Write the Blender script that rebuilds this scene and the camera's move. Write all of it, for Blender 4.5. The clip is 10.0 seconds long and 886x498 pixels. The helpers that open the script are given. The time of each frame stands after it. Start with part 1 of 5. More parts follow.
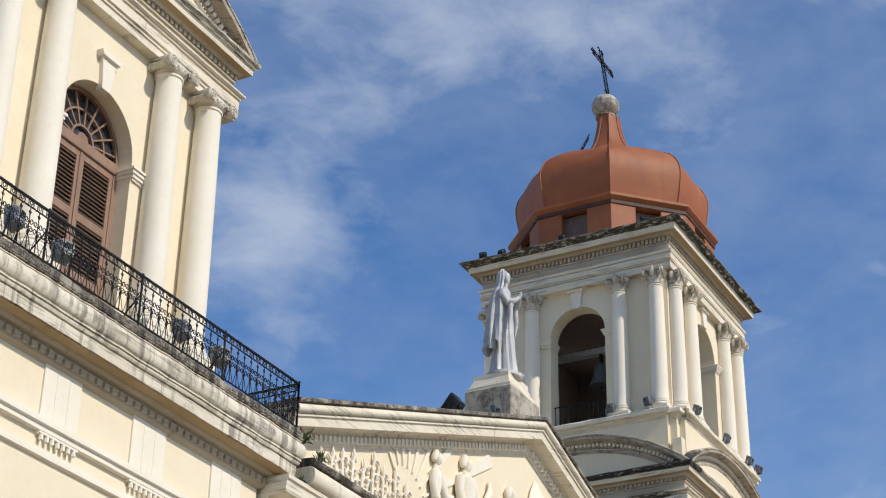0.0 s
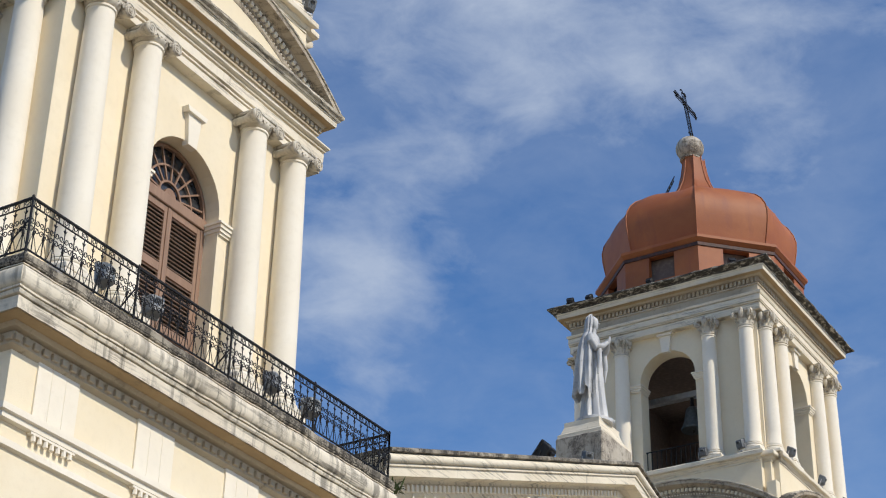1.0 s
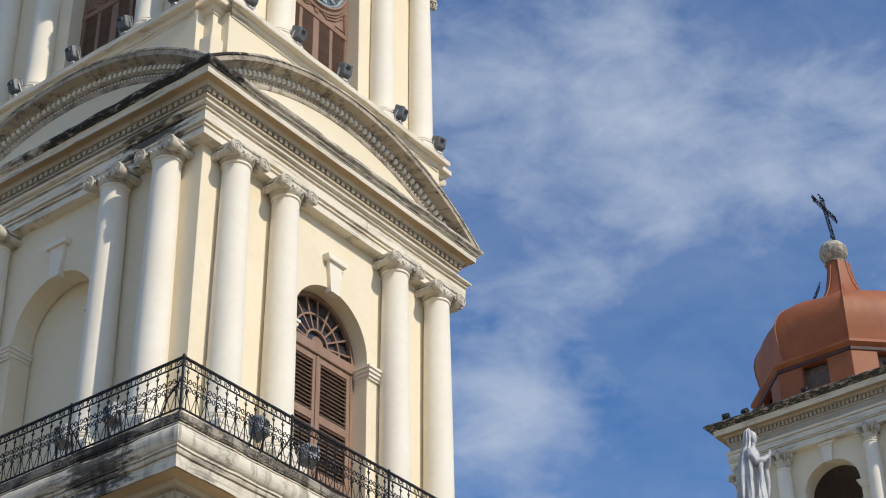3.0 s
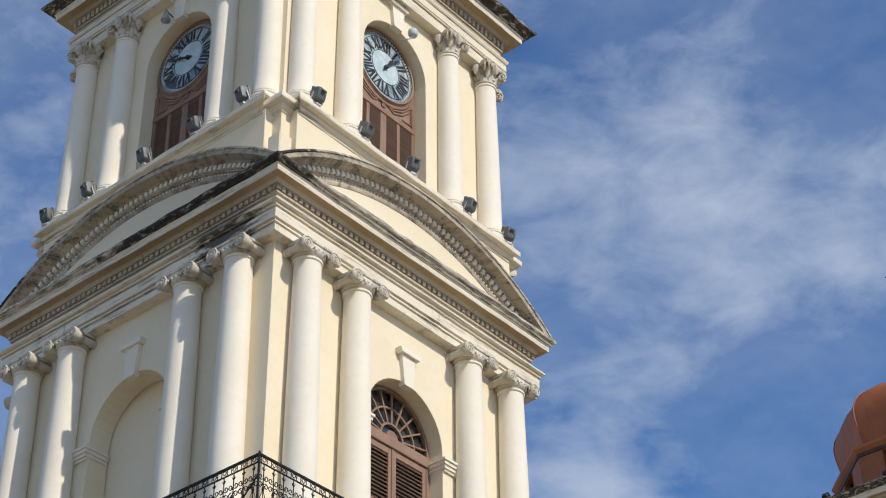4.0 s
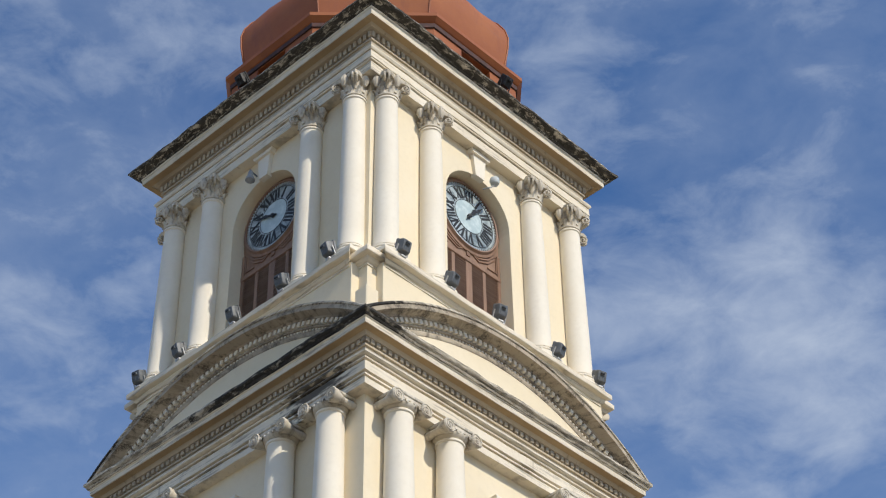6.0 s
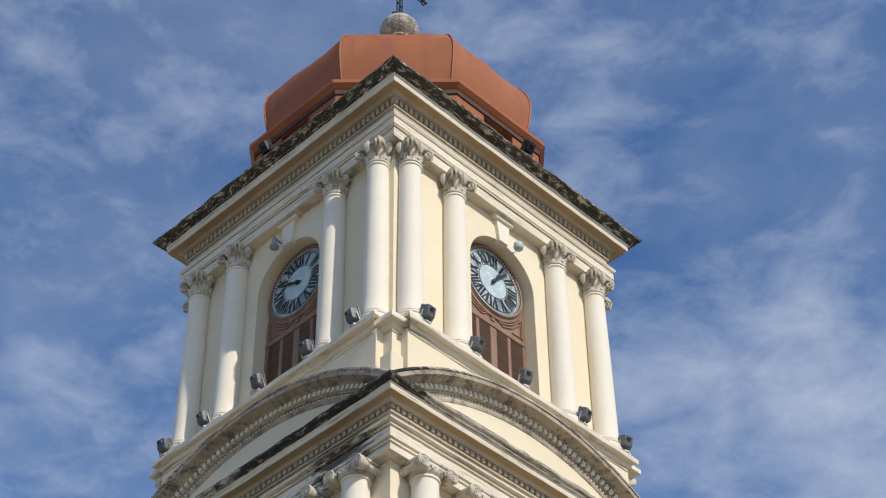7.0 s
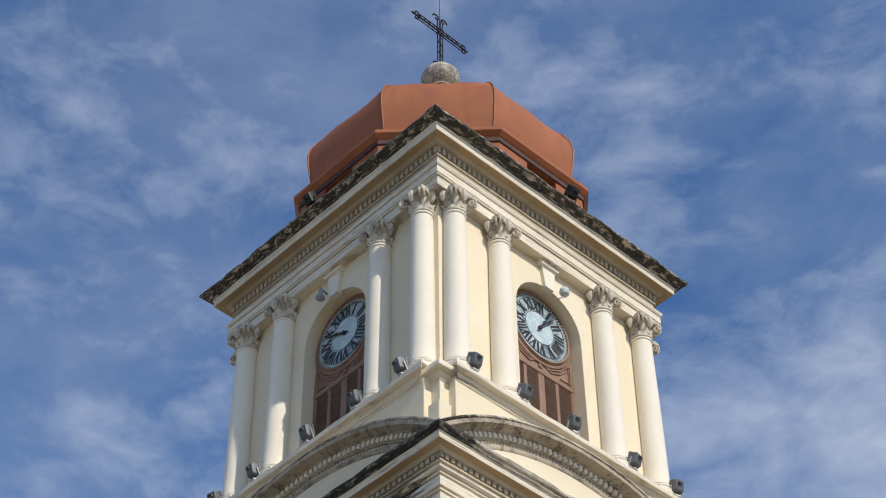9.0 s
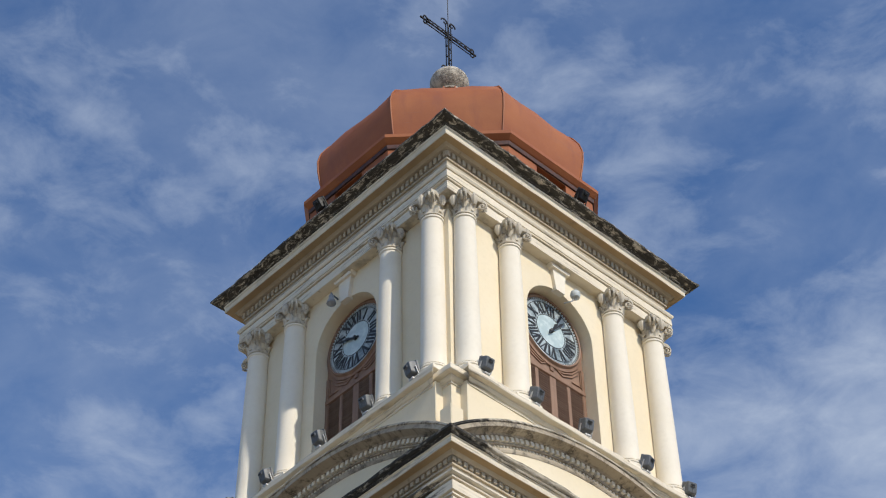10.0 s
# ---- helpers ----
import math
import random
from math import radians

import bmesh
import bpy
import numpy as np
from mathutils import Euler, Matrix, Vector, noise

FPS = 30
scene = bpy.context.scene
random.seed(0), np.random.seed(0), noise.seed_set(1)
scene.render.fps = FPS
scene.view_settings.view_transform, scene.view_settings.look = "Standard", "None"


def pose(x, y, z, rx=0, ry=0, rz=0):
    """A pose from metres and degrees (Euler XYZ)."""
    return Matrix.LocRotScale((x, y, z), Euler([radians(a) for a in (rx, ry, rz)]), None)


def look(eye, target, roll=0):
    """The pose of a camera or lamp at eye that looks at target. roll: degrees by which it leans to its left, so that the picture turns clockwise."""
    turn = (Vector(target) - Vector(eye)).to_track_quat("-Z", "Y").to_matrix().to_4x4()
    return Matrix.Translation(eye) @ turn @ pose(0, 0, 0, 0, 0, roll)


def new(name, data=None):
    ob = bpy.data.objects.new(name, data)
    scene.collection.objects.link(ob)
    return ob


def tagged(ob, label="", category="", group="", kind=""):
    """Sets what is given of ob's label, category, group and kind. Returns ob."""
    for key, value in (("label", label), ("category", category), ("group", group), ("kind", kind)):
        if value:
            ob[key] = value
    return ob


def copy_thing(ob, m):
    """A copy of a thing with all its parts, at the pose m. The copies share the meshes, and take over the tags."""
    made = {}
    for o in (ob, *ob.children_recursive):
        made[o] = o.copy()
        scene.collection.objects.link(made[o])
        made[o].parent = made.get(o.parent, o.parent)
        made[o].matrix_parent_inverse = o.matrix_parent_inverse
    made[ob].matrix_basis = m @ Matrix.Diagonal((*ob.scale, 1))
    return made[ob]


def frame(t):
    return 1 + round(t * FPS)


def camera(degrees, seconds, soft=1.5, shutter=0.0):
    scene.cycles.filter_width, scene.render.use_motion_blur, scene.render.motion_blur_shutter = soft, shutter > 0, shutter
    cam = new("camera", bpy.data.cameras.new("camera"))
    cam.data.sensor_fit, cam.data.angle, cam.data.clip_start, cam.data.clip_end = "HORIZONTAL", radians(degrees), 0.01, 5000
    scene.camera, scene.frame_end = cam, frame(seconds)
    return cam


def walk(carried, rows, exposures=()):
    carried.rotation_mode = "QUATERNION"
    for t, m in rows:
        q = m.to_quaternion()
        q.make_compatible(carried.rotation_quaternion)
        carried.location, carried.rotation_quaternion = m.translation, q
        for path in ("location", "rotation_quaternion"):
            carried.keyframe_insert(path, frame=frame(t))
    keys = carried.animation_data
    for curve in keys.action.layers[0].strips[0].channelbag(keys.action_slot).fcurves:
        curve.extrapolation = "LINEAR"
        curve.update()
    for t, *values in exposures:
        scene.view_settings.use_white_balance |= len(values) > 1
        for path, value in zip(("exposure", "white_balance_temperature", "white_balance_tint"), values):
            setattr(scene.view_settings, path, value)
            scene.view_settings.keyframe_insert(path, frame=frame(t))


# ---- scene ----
# The camera stands in the square before the church and turns.
cam = camera(27.10, 10.0, soft=1.15)
EYE = (-21.44, -22.29, 1.60)

def aim(yaw, pitch, roll):
    """The camera's pose at its one standpoint: yaw to the left from +y, pitch up, roll as look() takes it."""
    y, p = radians(yaw), radians(pitch)
    ahead = Vector((-math.sin(y) * math.cos(p), math.cos(y) * math.cos(p), math.sin(p)))
    return look(EYE, Vector(EYE) + ahead * 10, roll)


PATH = [
    (0, -61.284, 28.255, 1.127),
    (0.5, -59.779, 28.928, 1.254),
    (1, -58.169, 29.682, 1.246),
    (1.5, -56.752, 30.464, 1.106),
    (2, -55.370, 31.411, 0.535),
    (3.5, -51.602, 35.160, -1.015),
    (4, -50.220, 36.627, -0.777),
    (4.5, -49.077, 37.877, -0.518),
    (5, -48.044, 39.138, -0.502),
    (5.5, -47.333, 40.190, -0.814),
    (7, -45.830, 43.330, -0.873),
    (7.5, -45.251, 44.030, -0.631),
    (8, -44.684, 44.484, -0.673),
    (8.5, -44.245, 44.715, -0.670),
    (9, -43.894, 44.841, -0.777),
    (9.5, -43.658, 44.907, -0.868),
    (10, -43.439, 44.977, -0.970),
]
walk(cam, [(t, aim(yaw, pitch, roll)) for t, yaw, pitch, roll in PATH], exposures=[(0, -0.1), (10, -0.1)])

# ---- world and sun ----
SUN_AZ, SUN_EL = 184.5, 40.0
world = bpy.data.worlds.new("sky")
scene.world = world
world.use_nodes = True
wn, wl = world.node_tree.nodes, world.node_tree.links
wn.clear()
w_out = wn.new("ShaderNodeOutputWorld")
w_bg = wn.new("ShaderNodeBackground")
w_bg.inputs["Strength"].default_value = 0.115
w_sky = wn.new("ShaderNodeTexSky")
w_sky.sky_type = "NISHITA"
w_sky.sun_disc = False
w_sky.sun_elevation, w_sky.sun_rotation = radians(SUN_EL), radians(SUN_AZ)
w_sky.air_density, w_sky.dust_density, w_sky.ozone_density = 1.0, 0.25, 4.5
w_tc = wn.new("ShaderNodeTexCoord")


def cloud_noise(scale, detail, rough, distort, stretch):
    mp = wn.new("ShaderNodeMapping")
    mp.inputs["Scale"].default_value = stretch
    mp.inputs["Rotation"].default_value = (0.2, 0.5, 0.6)
    nz = wn.new("ShaderNodeTexNoise")
    nz.inputs["Scale"].default_value, nz.inputs["Detail"].default_value = scale, detail
    nz.inputs["Roughness"].default_value, nz.inputs["Distortion"].default_value = rough, distort
    wl.new(w_tc.outputs["Generated"], mp.inputs["Vector"])
    wl.new(mp.outputs["Vector"], nz.inputs["Vector"])
    return nz.outputs["Fac"]


def w_math(op, a, b, clamp=False):
    n = wn.new("ShaderNodeMath")
    n.operation, n.use_clamp = op, clamp
    for i, v in enumerate((a, b)):
        if isinstance(v, (int, float)):
            n.inputs[i].default_value = v
        else:
            wl.new(v, n.inputs[i])
    return n.outputs[0]


# Thin high cloud: broad banks broken up by wisps.
# Each bank of cloud or clear sky: yaw to the left from +y, height in degrees, reach and amount.
BANKS = [
    (-55.9, 29.1, 0.088, 0.20), (-57.3, 33.6, 0.092, 0.17), (-61.5, 34.4, 0.077, 0.06), (-66.3, 34.4, 0.077, 0.06),
    (-69.4, 32.7, 0.042, 0.12), (-55.3, 26.6, 0.065, 0.12), (-62.6, 29.3, 0.088, -0.16), (-73.5, 28.3, 0.154, -0.22),
    (-59.8, 24.0, 0.077, -0.16), (-69.8, 35.8, 0.065, 0.12), (-55.4, 25.3, 0.050, 0.10), (-66.2, 28.3, 0.058, -0.10),
    (-60.3, 38.6, 0.123, 0.12), (-56.0, 41.0, 0.09, 0.12), (-65.5, 36.2, 0.085, 0.12), (-56.1, 30.1, 0.073, 0.17), (-62.7, 31.7, 0.10, -0.20),
    (-64.8, 42.2, 0.065, -0.10), (-62.0, 34.8, 0.088, 0.03), (-58.3, 44.1, 0.061, -0.10), (-57.1, 38.7, 0.127, 0.18),
    (-56.4, 42.7, 0.054, -0.10), (-59.9, 45.5, 0.058, -0.05), (-63.0, 50.0, 0.061, 0.10), (-28.2, 48.4, 0.161, 0.09),
    (-31.5, 38.2, 0.134, 0.08), (-54.5, 44.0, 0.09, 0.07),
    (120.0, 40.0, 0.7, 0.15), (190.0, 35.0, 0.7, 0.1),
]
warp = wn.new("ShaderNodeTexNoise")
warp.inputs["Scale"].default_value, warp.inputs["Detail"].default_value = 14.0, 4.0
wl.new(w_tc.outputs["Generated"], warp.inputs["Vector"])
pull = wn.new("ShaderNodeVectorMath")
pull.operation = "MULTIPLY_ADD"
wl.new(warp.outputs["Color"], pull.inputs[0])
pull.inputs[1].default_value = (0.10, 0.10, 0.10)
back = wn.new("ShaderNodeVectorMath")
back.operation = "SUBTRACT"
back.inputs[1].default_value = (0.05, 0.05, 0.05)
wl.new(w_tc.outputs["Generated"], pull.inputs[2])
wl.new(pull.outputs["Vector"], back.inputs[0])
warped = back.outputs["Vector"]
banks = None
for yaw, high, size, amount in BANKS:
    d = (-math.sin(radians(yaw)) * math.cos(radians(high)), math.cos(radians(yaw)) * math.cos(radians(high)), math.sin(radians(high)))
    dist = wn.new("ShaderNodeVectorMath")
    dist.operation = "DISTANCE"
    wl.new(warped, dist.inputs[0])
    dist.inputs[1].default_value = d
    fall = w_math("MULTIPLY", w_math("SUBTRACT", 1.0, w_math("DIVIDE", dist.outputs["Value"], size), True), amount)
    banks = fall if banks is None else w_math("ADD", banks, fall)
wisps = cloud_noise(6.0, 9.0, 0.56, 0.35, (1.0, 1.0, 2.2))
puffs = cloud_noise(21.0, 9.0, 0.60, 0.35, (1.0, 1.0, 1.9))
veil = cloud_noise(8.0, 6.0, 0.52, 0.3, (1.0, 0.6, 1.2))
density = w_math("ADD", w_math("MULTIPLY", wisps, 1.0), w_math("MULTIPLY", puffs, 0.55))
density = w_math("ADD", density, banks)
thick = w_math("MULTIPLY", w_math("MULTIPLY", w_math("SUBTRACT", density, 0.80), 2.2, True), 0.60)
haze = w_math("MULTIPLY", w_math("MULTIPLY", w_math("SUBTRACT", w_math("ADD", veil, w_math("MULTIPLY", puffs, 0.6)), 0.55), 1.6, True), 0.33)
mask = w_math("ADD", thick, haze, True)
w_mix = wn.new("ShaderNodeMix")
w_mix.data_type = "RGBA"
wl.new(mask, w_mix.inputs["Factor"])
w_hue = wn.new("ShaderNodeHueSaturation")
w_hue.inputs["Hue"].default_value = 0.504
w_hue.inputs["Saturation"].default_value, w_hue.inputs["Value"].default_value = 1.15, 1.34
wl.new(w_sky.outputs["Color"], w_hue.inputs["Color"])
wl.new(w_hue.outputs["Color"], w_mix.inputs["A"])
w_mix.inputs["B"].default_value = (4.8, 5.5, 6.7, 1)
wl.new(w_mix.outputs["Result"], w_bg.inputs["Color"])
wl.new(w_bg.outputs["Background"], w_out.inputs["Surface"])

sun_data = bpy.data.lights.new("sun", "SUN")
sun_data.energy, sun_data.angle, sun_data.color = 3.78, radians(0.53), (1.0, 0.925, 0.80)
sun = new("sun", sun_data)
az, el = radians(SUN_AZ), radians(SUN_EL)
sun_from = Vector((math.sin(az) * math.cos(el), math.cos(az) * math.cos(el), math.sin(el)))
sun.matrix_world = look(sun_from * 300, (0, 0, 0))

# ---- materials ----


class Mat:
    """A node material with a few shorthands."""

    def __init__(self, name, rough=0.7, metal=0.0):
        self.m = bpy.data.materials.new(name)
        self.m.use_nodes = True
        self.n, self.l = self.m.node_tree.nodes, self.m.node_tree.links
        self.b = self.n["Principled BSDF"]
        self.b.inputs["Roughness"].default_value, self.b.inputs["Metallic"].default_value = rough, metal
        self.co = self.n.new("ShaderNodeTexCoord").outputs["Object"]

    def noise(self, scale, detail=4.0, rough=0.55, stretch=(1, 1, 1), distort=0.0):
        mp, nz = self.n.new("ShaderNodeMapping"), self.n.new("ShaderNodeTexNoise")
        mp.inputs["Scale"].default_value = stretch
        nz.inputs["Scale"].default_value, nz.inputs["Detail"].default_value = scale, detail
        nz.inputs["Roughness"].default_value, nz.inputs["Distortion"].default_value = rough, distort
        self.l.new(self.co, mp.inputs["Vector"])
        self.l.new(mp.outputs["Vector"], nz.inputs["Vector"])
        return nz.outputs["Fac"]

    def step(self, fac, lo, hi, top=1.0):
        r = self.n.new("ShaderNodeMapRange")
        r.interpolation_type = "SMOOTHSTEP"
        r.inputs["From Min"].default_value, r.inputs["From Max"].default_value = lo, hi
        r.inputs["To Max"].default_value = top
        self.l.new(fac, r.inputs["Value"])
        return r.outputs["Result"]

    def mix(self, fac, a, b):
        x = self.n.new("ShaderNodeMix")
        x.data_type = "RGBA"
        for k, v in (("Factor", fac), ("A", a), ("B", b)):
            if isinstance(v, tuple):
                x.inputs[k].default_value = (*v, 1)
            elif isinstance(v, float):
                x.inputs[k].default_value = v
            else:
                self.l.new(v, x.inputs[k])
        return x.outputs["Result"]

    def times(self, a, b):
        x = self.n.new("ShaderNodeMath")
        x.operation = "MULTIPLY"
        self.l.new(a, x.inputs[0])
        self.l.new(b, x.inputs[1])
        return x.outputs[0]

    def random(self):
        return self.n.new("ShaderNodeObjectInfo").outputs["Random"]

    def bump(self, fac, strength, distance):
        x = self.n.new("ShaderNodeBump")
        x.inputs["Strength"].default_value, x.inputs["Distance"].default_value = strength, distance
        self.l.new(fac, x.inputs["Height"])
        self.l.new(x.outputs["Normal"], self.b.inputs["Normal"])

    def done(self, colour):
        if isinstance(colour, tuple):
            self.b.inputs["Base Color"].default_value = (*colour, 1)
        else:
            self.l.new(colour, self.b.inputs["Base Color"])
        return self.m


def painted_plaster(name, base, light, dirt, dirt_lo=0.62, dirt_hi=0.8, dirt_top=0.6, streak_lo=0.6, rough=0.85, streak_top=0.55, bands=0.0, spot=None):
    """Limewashed render: mottled paint, faint rain streaks, dirty patches."""
    k = Mat(name, rough)
    c = k.mix(k.step(k.noise(0.7, 5), 0.35, 0.7), base, light)
    c = k.mix(k.step(k.noise(9.0, 4), 0.45, 0.75, 0.25), c, tuple(v * 0.88 for v in base))
    streak = k.times(k.step(k.noise(6.5, 4, 0.6, (1, 1, 0.06), 0.3), streak_lo, streak_lo + 0.16, streak_top), k.step(k.noise(1.1, 3), 0.42, 0.62))
    c = k.mix(streak, c, dirt)
    patch = k.times(k.step(k.noise(2.3, 8, 0.68, (1, 1, 1), 0.4), dirt_lo, dirt_hi, dirt_top), k.step(k.noise(26.0, 4, 0.7), 0.3, 0.6))
    c = k.mix(patch, c, dirt)
    if bands:
        line = k.times(k.step(k.noise(1.6, 5, 0.6, (0.7, 0.7, 16.0)), 0.5, 0.62, bands), k.step(k.noise(0.8, 5, 0.65), 0.38, 0.62))
        c = k.mix(line, c, dirt)
    if spot:
        away, ragged = k.n.new("ShaderNodeVectorMath"), k.n.new("ShaderNodeMath")
        away.operation, ragged.operation = "DISTANCE", "MULTIPLY_ADD"
        k.l.new(k.co, away.inputs[0])
        away.inputs[1].default_value = spot
        k.l.new(k.noise(3.5, 9, 0.75, (0.7, 0.7, 4.0)), ragged.inputs[0])
        ragged.inputs[1].default_value = 3.6
        k.l.new(away.outputs["Value"], ragged.inputs[2])
        c = k.mix(k.step(ragged.outputs[0], 2.7, 2.2, 0.88), c, (0.02, 0.017, 0.015))
    k.bump(k.noise(40.0, 5), 0.25, 0.01)
    return k.done(c)


CREAM = painted_plaster("cream_plaster", (0.77, 0.665, 0.48), (0.80, 0.705, 0.53), (0.34, 0.27, 0.18), 0.7, 0.88, 0.4, 0.68)
WHITE = painted_plaster("offwhite_plaster", (0.79, 0.72, 0.595), (0.83, 0.77, 0.655), (0.30, 0.27, 0.22), 0.68, 0.86, 0.45, 0.66)
TRIM = painted_plaster("weathered_trim", (0.71, 0.63, 0.49), (0.78, 0.705, 0.57), (0.13, 0.11, 0.085), 0.58, 0.84, 0.6, 0.60, 0.85, 0.45, 0.55)
ARCHITRAVE = painted_plaster("mould_cornered_trim", (0.71, 0.63, 0.49), (0.78, 0.705, 0.57), (0.13, 0.11, 0.085), 0.56, 0.8, 0.65, 0.58, 0.85, 0.5, 0.6, (-3.9, -2.5, 21.55))


def mouldy(name, lo, hi, fine, big, reach):
    """Bare plaster with level streaks of black mould and pale flaked patches."""
    k = Mat(name, 0.95)
    c = k.mix(k.step(k.noise(5.0, 7, 0.65, (0.6, 0.6, 2.5)), 0.35, 0.65), (0.36, 0.315, 0.245), (0.66, 0.595, 0.48))
    c = k.mix(k.step(k.noise(2.6, 8, 0.7, (0.7, 0.7, 9.0), 0.4), 0.48, 0.6, 0.8), c, (0.11, 0.095, 0.075))
    c = k.mix(k.step(k.noise(fine, 9, 0.72, (0.55, 0.55, 3.2), 0.6), lo, hi, 0.92), c, (0.022, 0.019, 0.016))
    c = k.mix(k.step(k.noise(0.55, 8, 0.72), big, big + 0.1, 0.75), c, (0.014, 0.012, 0.011))
    c = k.mix(k.step(k.noise(19.0, 6, 0.75, (0.6, 0.6, 1.5)), 0.60, 0.68, 0.55), c, (0.50, 0.45, 0.37))
    near = k.n.new("ShaderNodeVectorMath")
    near.operation = "DISTANCE"
    wide = k.n.new("ShaderNodeMapping")
    wide.inputs["Scale"].default_value = (2.2, 1.0, 1.0)
    k.l.new(k.co, wide.inputs["Vector"])
    k.l.new(wide.outputs["Vector"], near.inputs[0])
    near.inputs[1].default_value = (-8.8, -2.2, 22.5)
    ragged = k.n.new("ShaderNodeMath")
    ragged.operation = "MULTIPLY_ADD"
    k.l.new(k.noise(2.2, 9, 0.75, (1, 1, 2.0)), ragged.inputs[0])
    ragged.inputs[1].default_value = 5.0
    k.l.new(near.outputs["Value"], ragged.inputs[2])
    c = k.mix(k.times(k.step(ragged.outputs[0], reach + 0.6, reach, 0.95), k.step(k.noise(7.0, 7, 0.7, (0.7, 0.7, 2.5)), 0.68, 0.52)), c, (0.013, 0.012, 0.011))
    k.bump(k.noise(22.0, 6), 0.5, 0.02)
    return k.done(c)


CREST = mouldy("mouldy_coping", 0.405, 0.50, 7.5, 0.58, 3.6)
DRIP = mouldy("patchy_mould_coping", 0.55, 0.66, 4.2, 0.66, 5.0)
SPLASH = painted_plaster("stained_ledge", (0.27, 0.235, 0.185), (0.46, 0.41, 0.325), (0.028, 0.024, 0.02), 0.39, 0.53, 0.95, 0.46, 0.95, 0.9, 0.0, (-4.95, -3.4, 14.55))
ROLL = painted_plaster("rain_streaked_moulding", (0.64, 0.565, 0.44), (0.73, 0.665, 0.54), (0.05, 0.043, 0.036), 0.50, 0.72, 0.7, 0.47, 0.92, 0.62, 0.6, (-5.0, -3.3, 14.3))
# Ochre tone darkened to hold the shade of the undersides.
OCHRE = painted_plaster("shade_toned_soffit_ochre", (0.36, 0.255, 0.14), (0.44, 0.325, 0.185), (0.16, 0.12, 0.08), 0.56, 0.74, 0.6, 0.6)
# Beige, darkened to carry the shade below the cornices.
BEIGE = painted_plaster("shade_toned_beige_plaster", (0.42, 0.35, 0.255), (0.52, 0.445, 0.335), (0.13, 0.105, 0.08), 0.56, 0.74, 0.6, 0.56)
GREYED = painted_plaster("greyed_weathered_trim", (0.42, 0.355, 0.27), (0.55, 0.475, 0.365), (0.05, 0.042, 0.034), 0.48, 0.62, 0.85, 0.53, 0.95, 0.75, 0.4)
CAPITAL = painted_plaster("dusty_capital_plaster", (0.58, 0.52, 0.42), (0.70, 0.64, 0.53), (0.12, 0.10, 0.08), 0.47, 0.66, 0.8, 0.55)
STONE = painted_plaster("pitted_concrete", (0.40, 0.35, 0.28), (0.56, 0.51, 0.43), (0.07, 0.055, 0.045), 0.44, 0.58, 0.85, 0.52, 0.95)
STATUE = painted_plaster("silver_painted_stone", (0.44, 0.445, 0.45), (0.58, 0.58, 0.575), (0.16, 0.16, 0.165), 0.5, 0.68, 0.7, 0.54, 0.5)


def terracotta():
    k = Mat("terracotta_painted_metal", 0.6)
    c = k.mix(k.step(k.noise(0.9, 6), 0.3, 0.75), (0.29, 0.08, 0.021), (0.365, 0.115, 0.031))
    c = k.mix(k.step(k.noise(2.2, 6, 0.65, (1, 1, 0.25)), 0.5, 0.72, 0.55), c, (0.23, 0.064, 0.03))
    c = k.mix(k.step(k.noise(3.2, 7, 0.7, (0.35, 0.35, 5.0), 0.5), 0.58, 0.72, 0.35), c, (0.20, 0.115, 0.085))
    c = k.mix(k.step(k.noise(60.0, 2), 0.72, 0.8, 0.35), c, (0.62, 0.34, 0.22))
    k.bump(k.noise(6.0, 5), 0.2, 0.02)
    return k.done(c)


def wood(name, a, b, dust):
    k = Mat(name, 0.6)
    c = k.mix(k.step(k.noise(6.0, 5, 0.6, (1, 1, 0.15)), 0.3, 0.75), a, b)
    c = k.mix(k.step(k.noise(14.0, 5), 0.58, 0.8, 0.5), c, dust)
    c = k.mix(k.step(k.random(), 0.0, 1.0, 0.22), c, dust)
    k.bump(k.noise(30.0, 4, 0.5, (1, 1, 0.1)), 0.3, 0.004)
    return k.done(c)


def iron(name, a, b, rough=0.6, metal=0.6):
    k = Mat(name, rough, metal)
    c = k.mix(k.step(k.noise(8.0, 5), 0.4, 0.75), a, b)
    k.bump(k.noise(40.0, 3), 0.3, 0.003)
    return k.done(c)


def dial_glass():
    k = Mat("pale_blue_dial", 0.35)
    c = k.mix(k.step(k.noise(2.6, 6, 0.65, (1, 1, 1), 0.8), 0.38, 0.62), (0.13, 0.17, 0.19), (0.46, 0.53, 0.55))
    c = k.mix(k.step(k.noise(12.0, 5), 0.55, 0.75, 0.5), c, (0.42, 0.50, 0.52))
    return k.done(c)


def leaf():
    k = Mat("weed_leaf", 0.6)
    return k.done(k.mix(k.noise(20.0, 2), (0.05, 0.09, 0.02), (0.12, 0.14, 0.05)))


def paving():
    k = Mat("paving", 0.9)
    c = k.mix(k.step(k.noise(0.25, 6), 0.3, 0.7), (0.20, 0.165, 0.118), (0.29, 0.24, 0.172))
    c = k.mix(k.step(k.noise(4.0, 5), 0.5, 0.8, 0.5), c, (0.10, 0.09, 0.075))
    k.bump(k.noise(20.0, 4), 0.3, 0.01)
    return k.done(c)


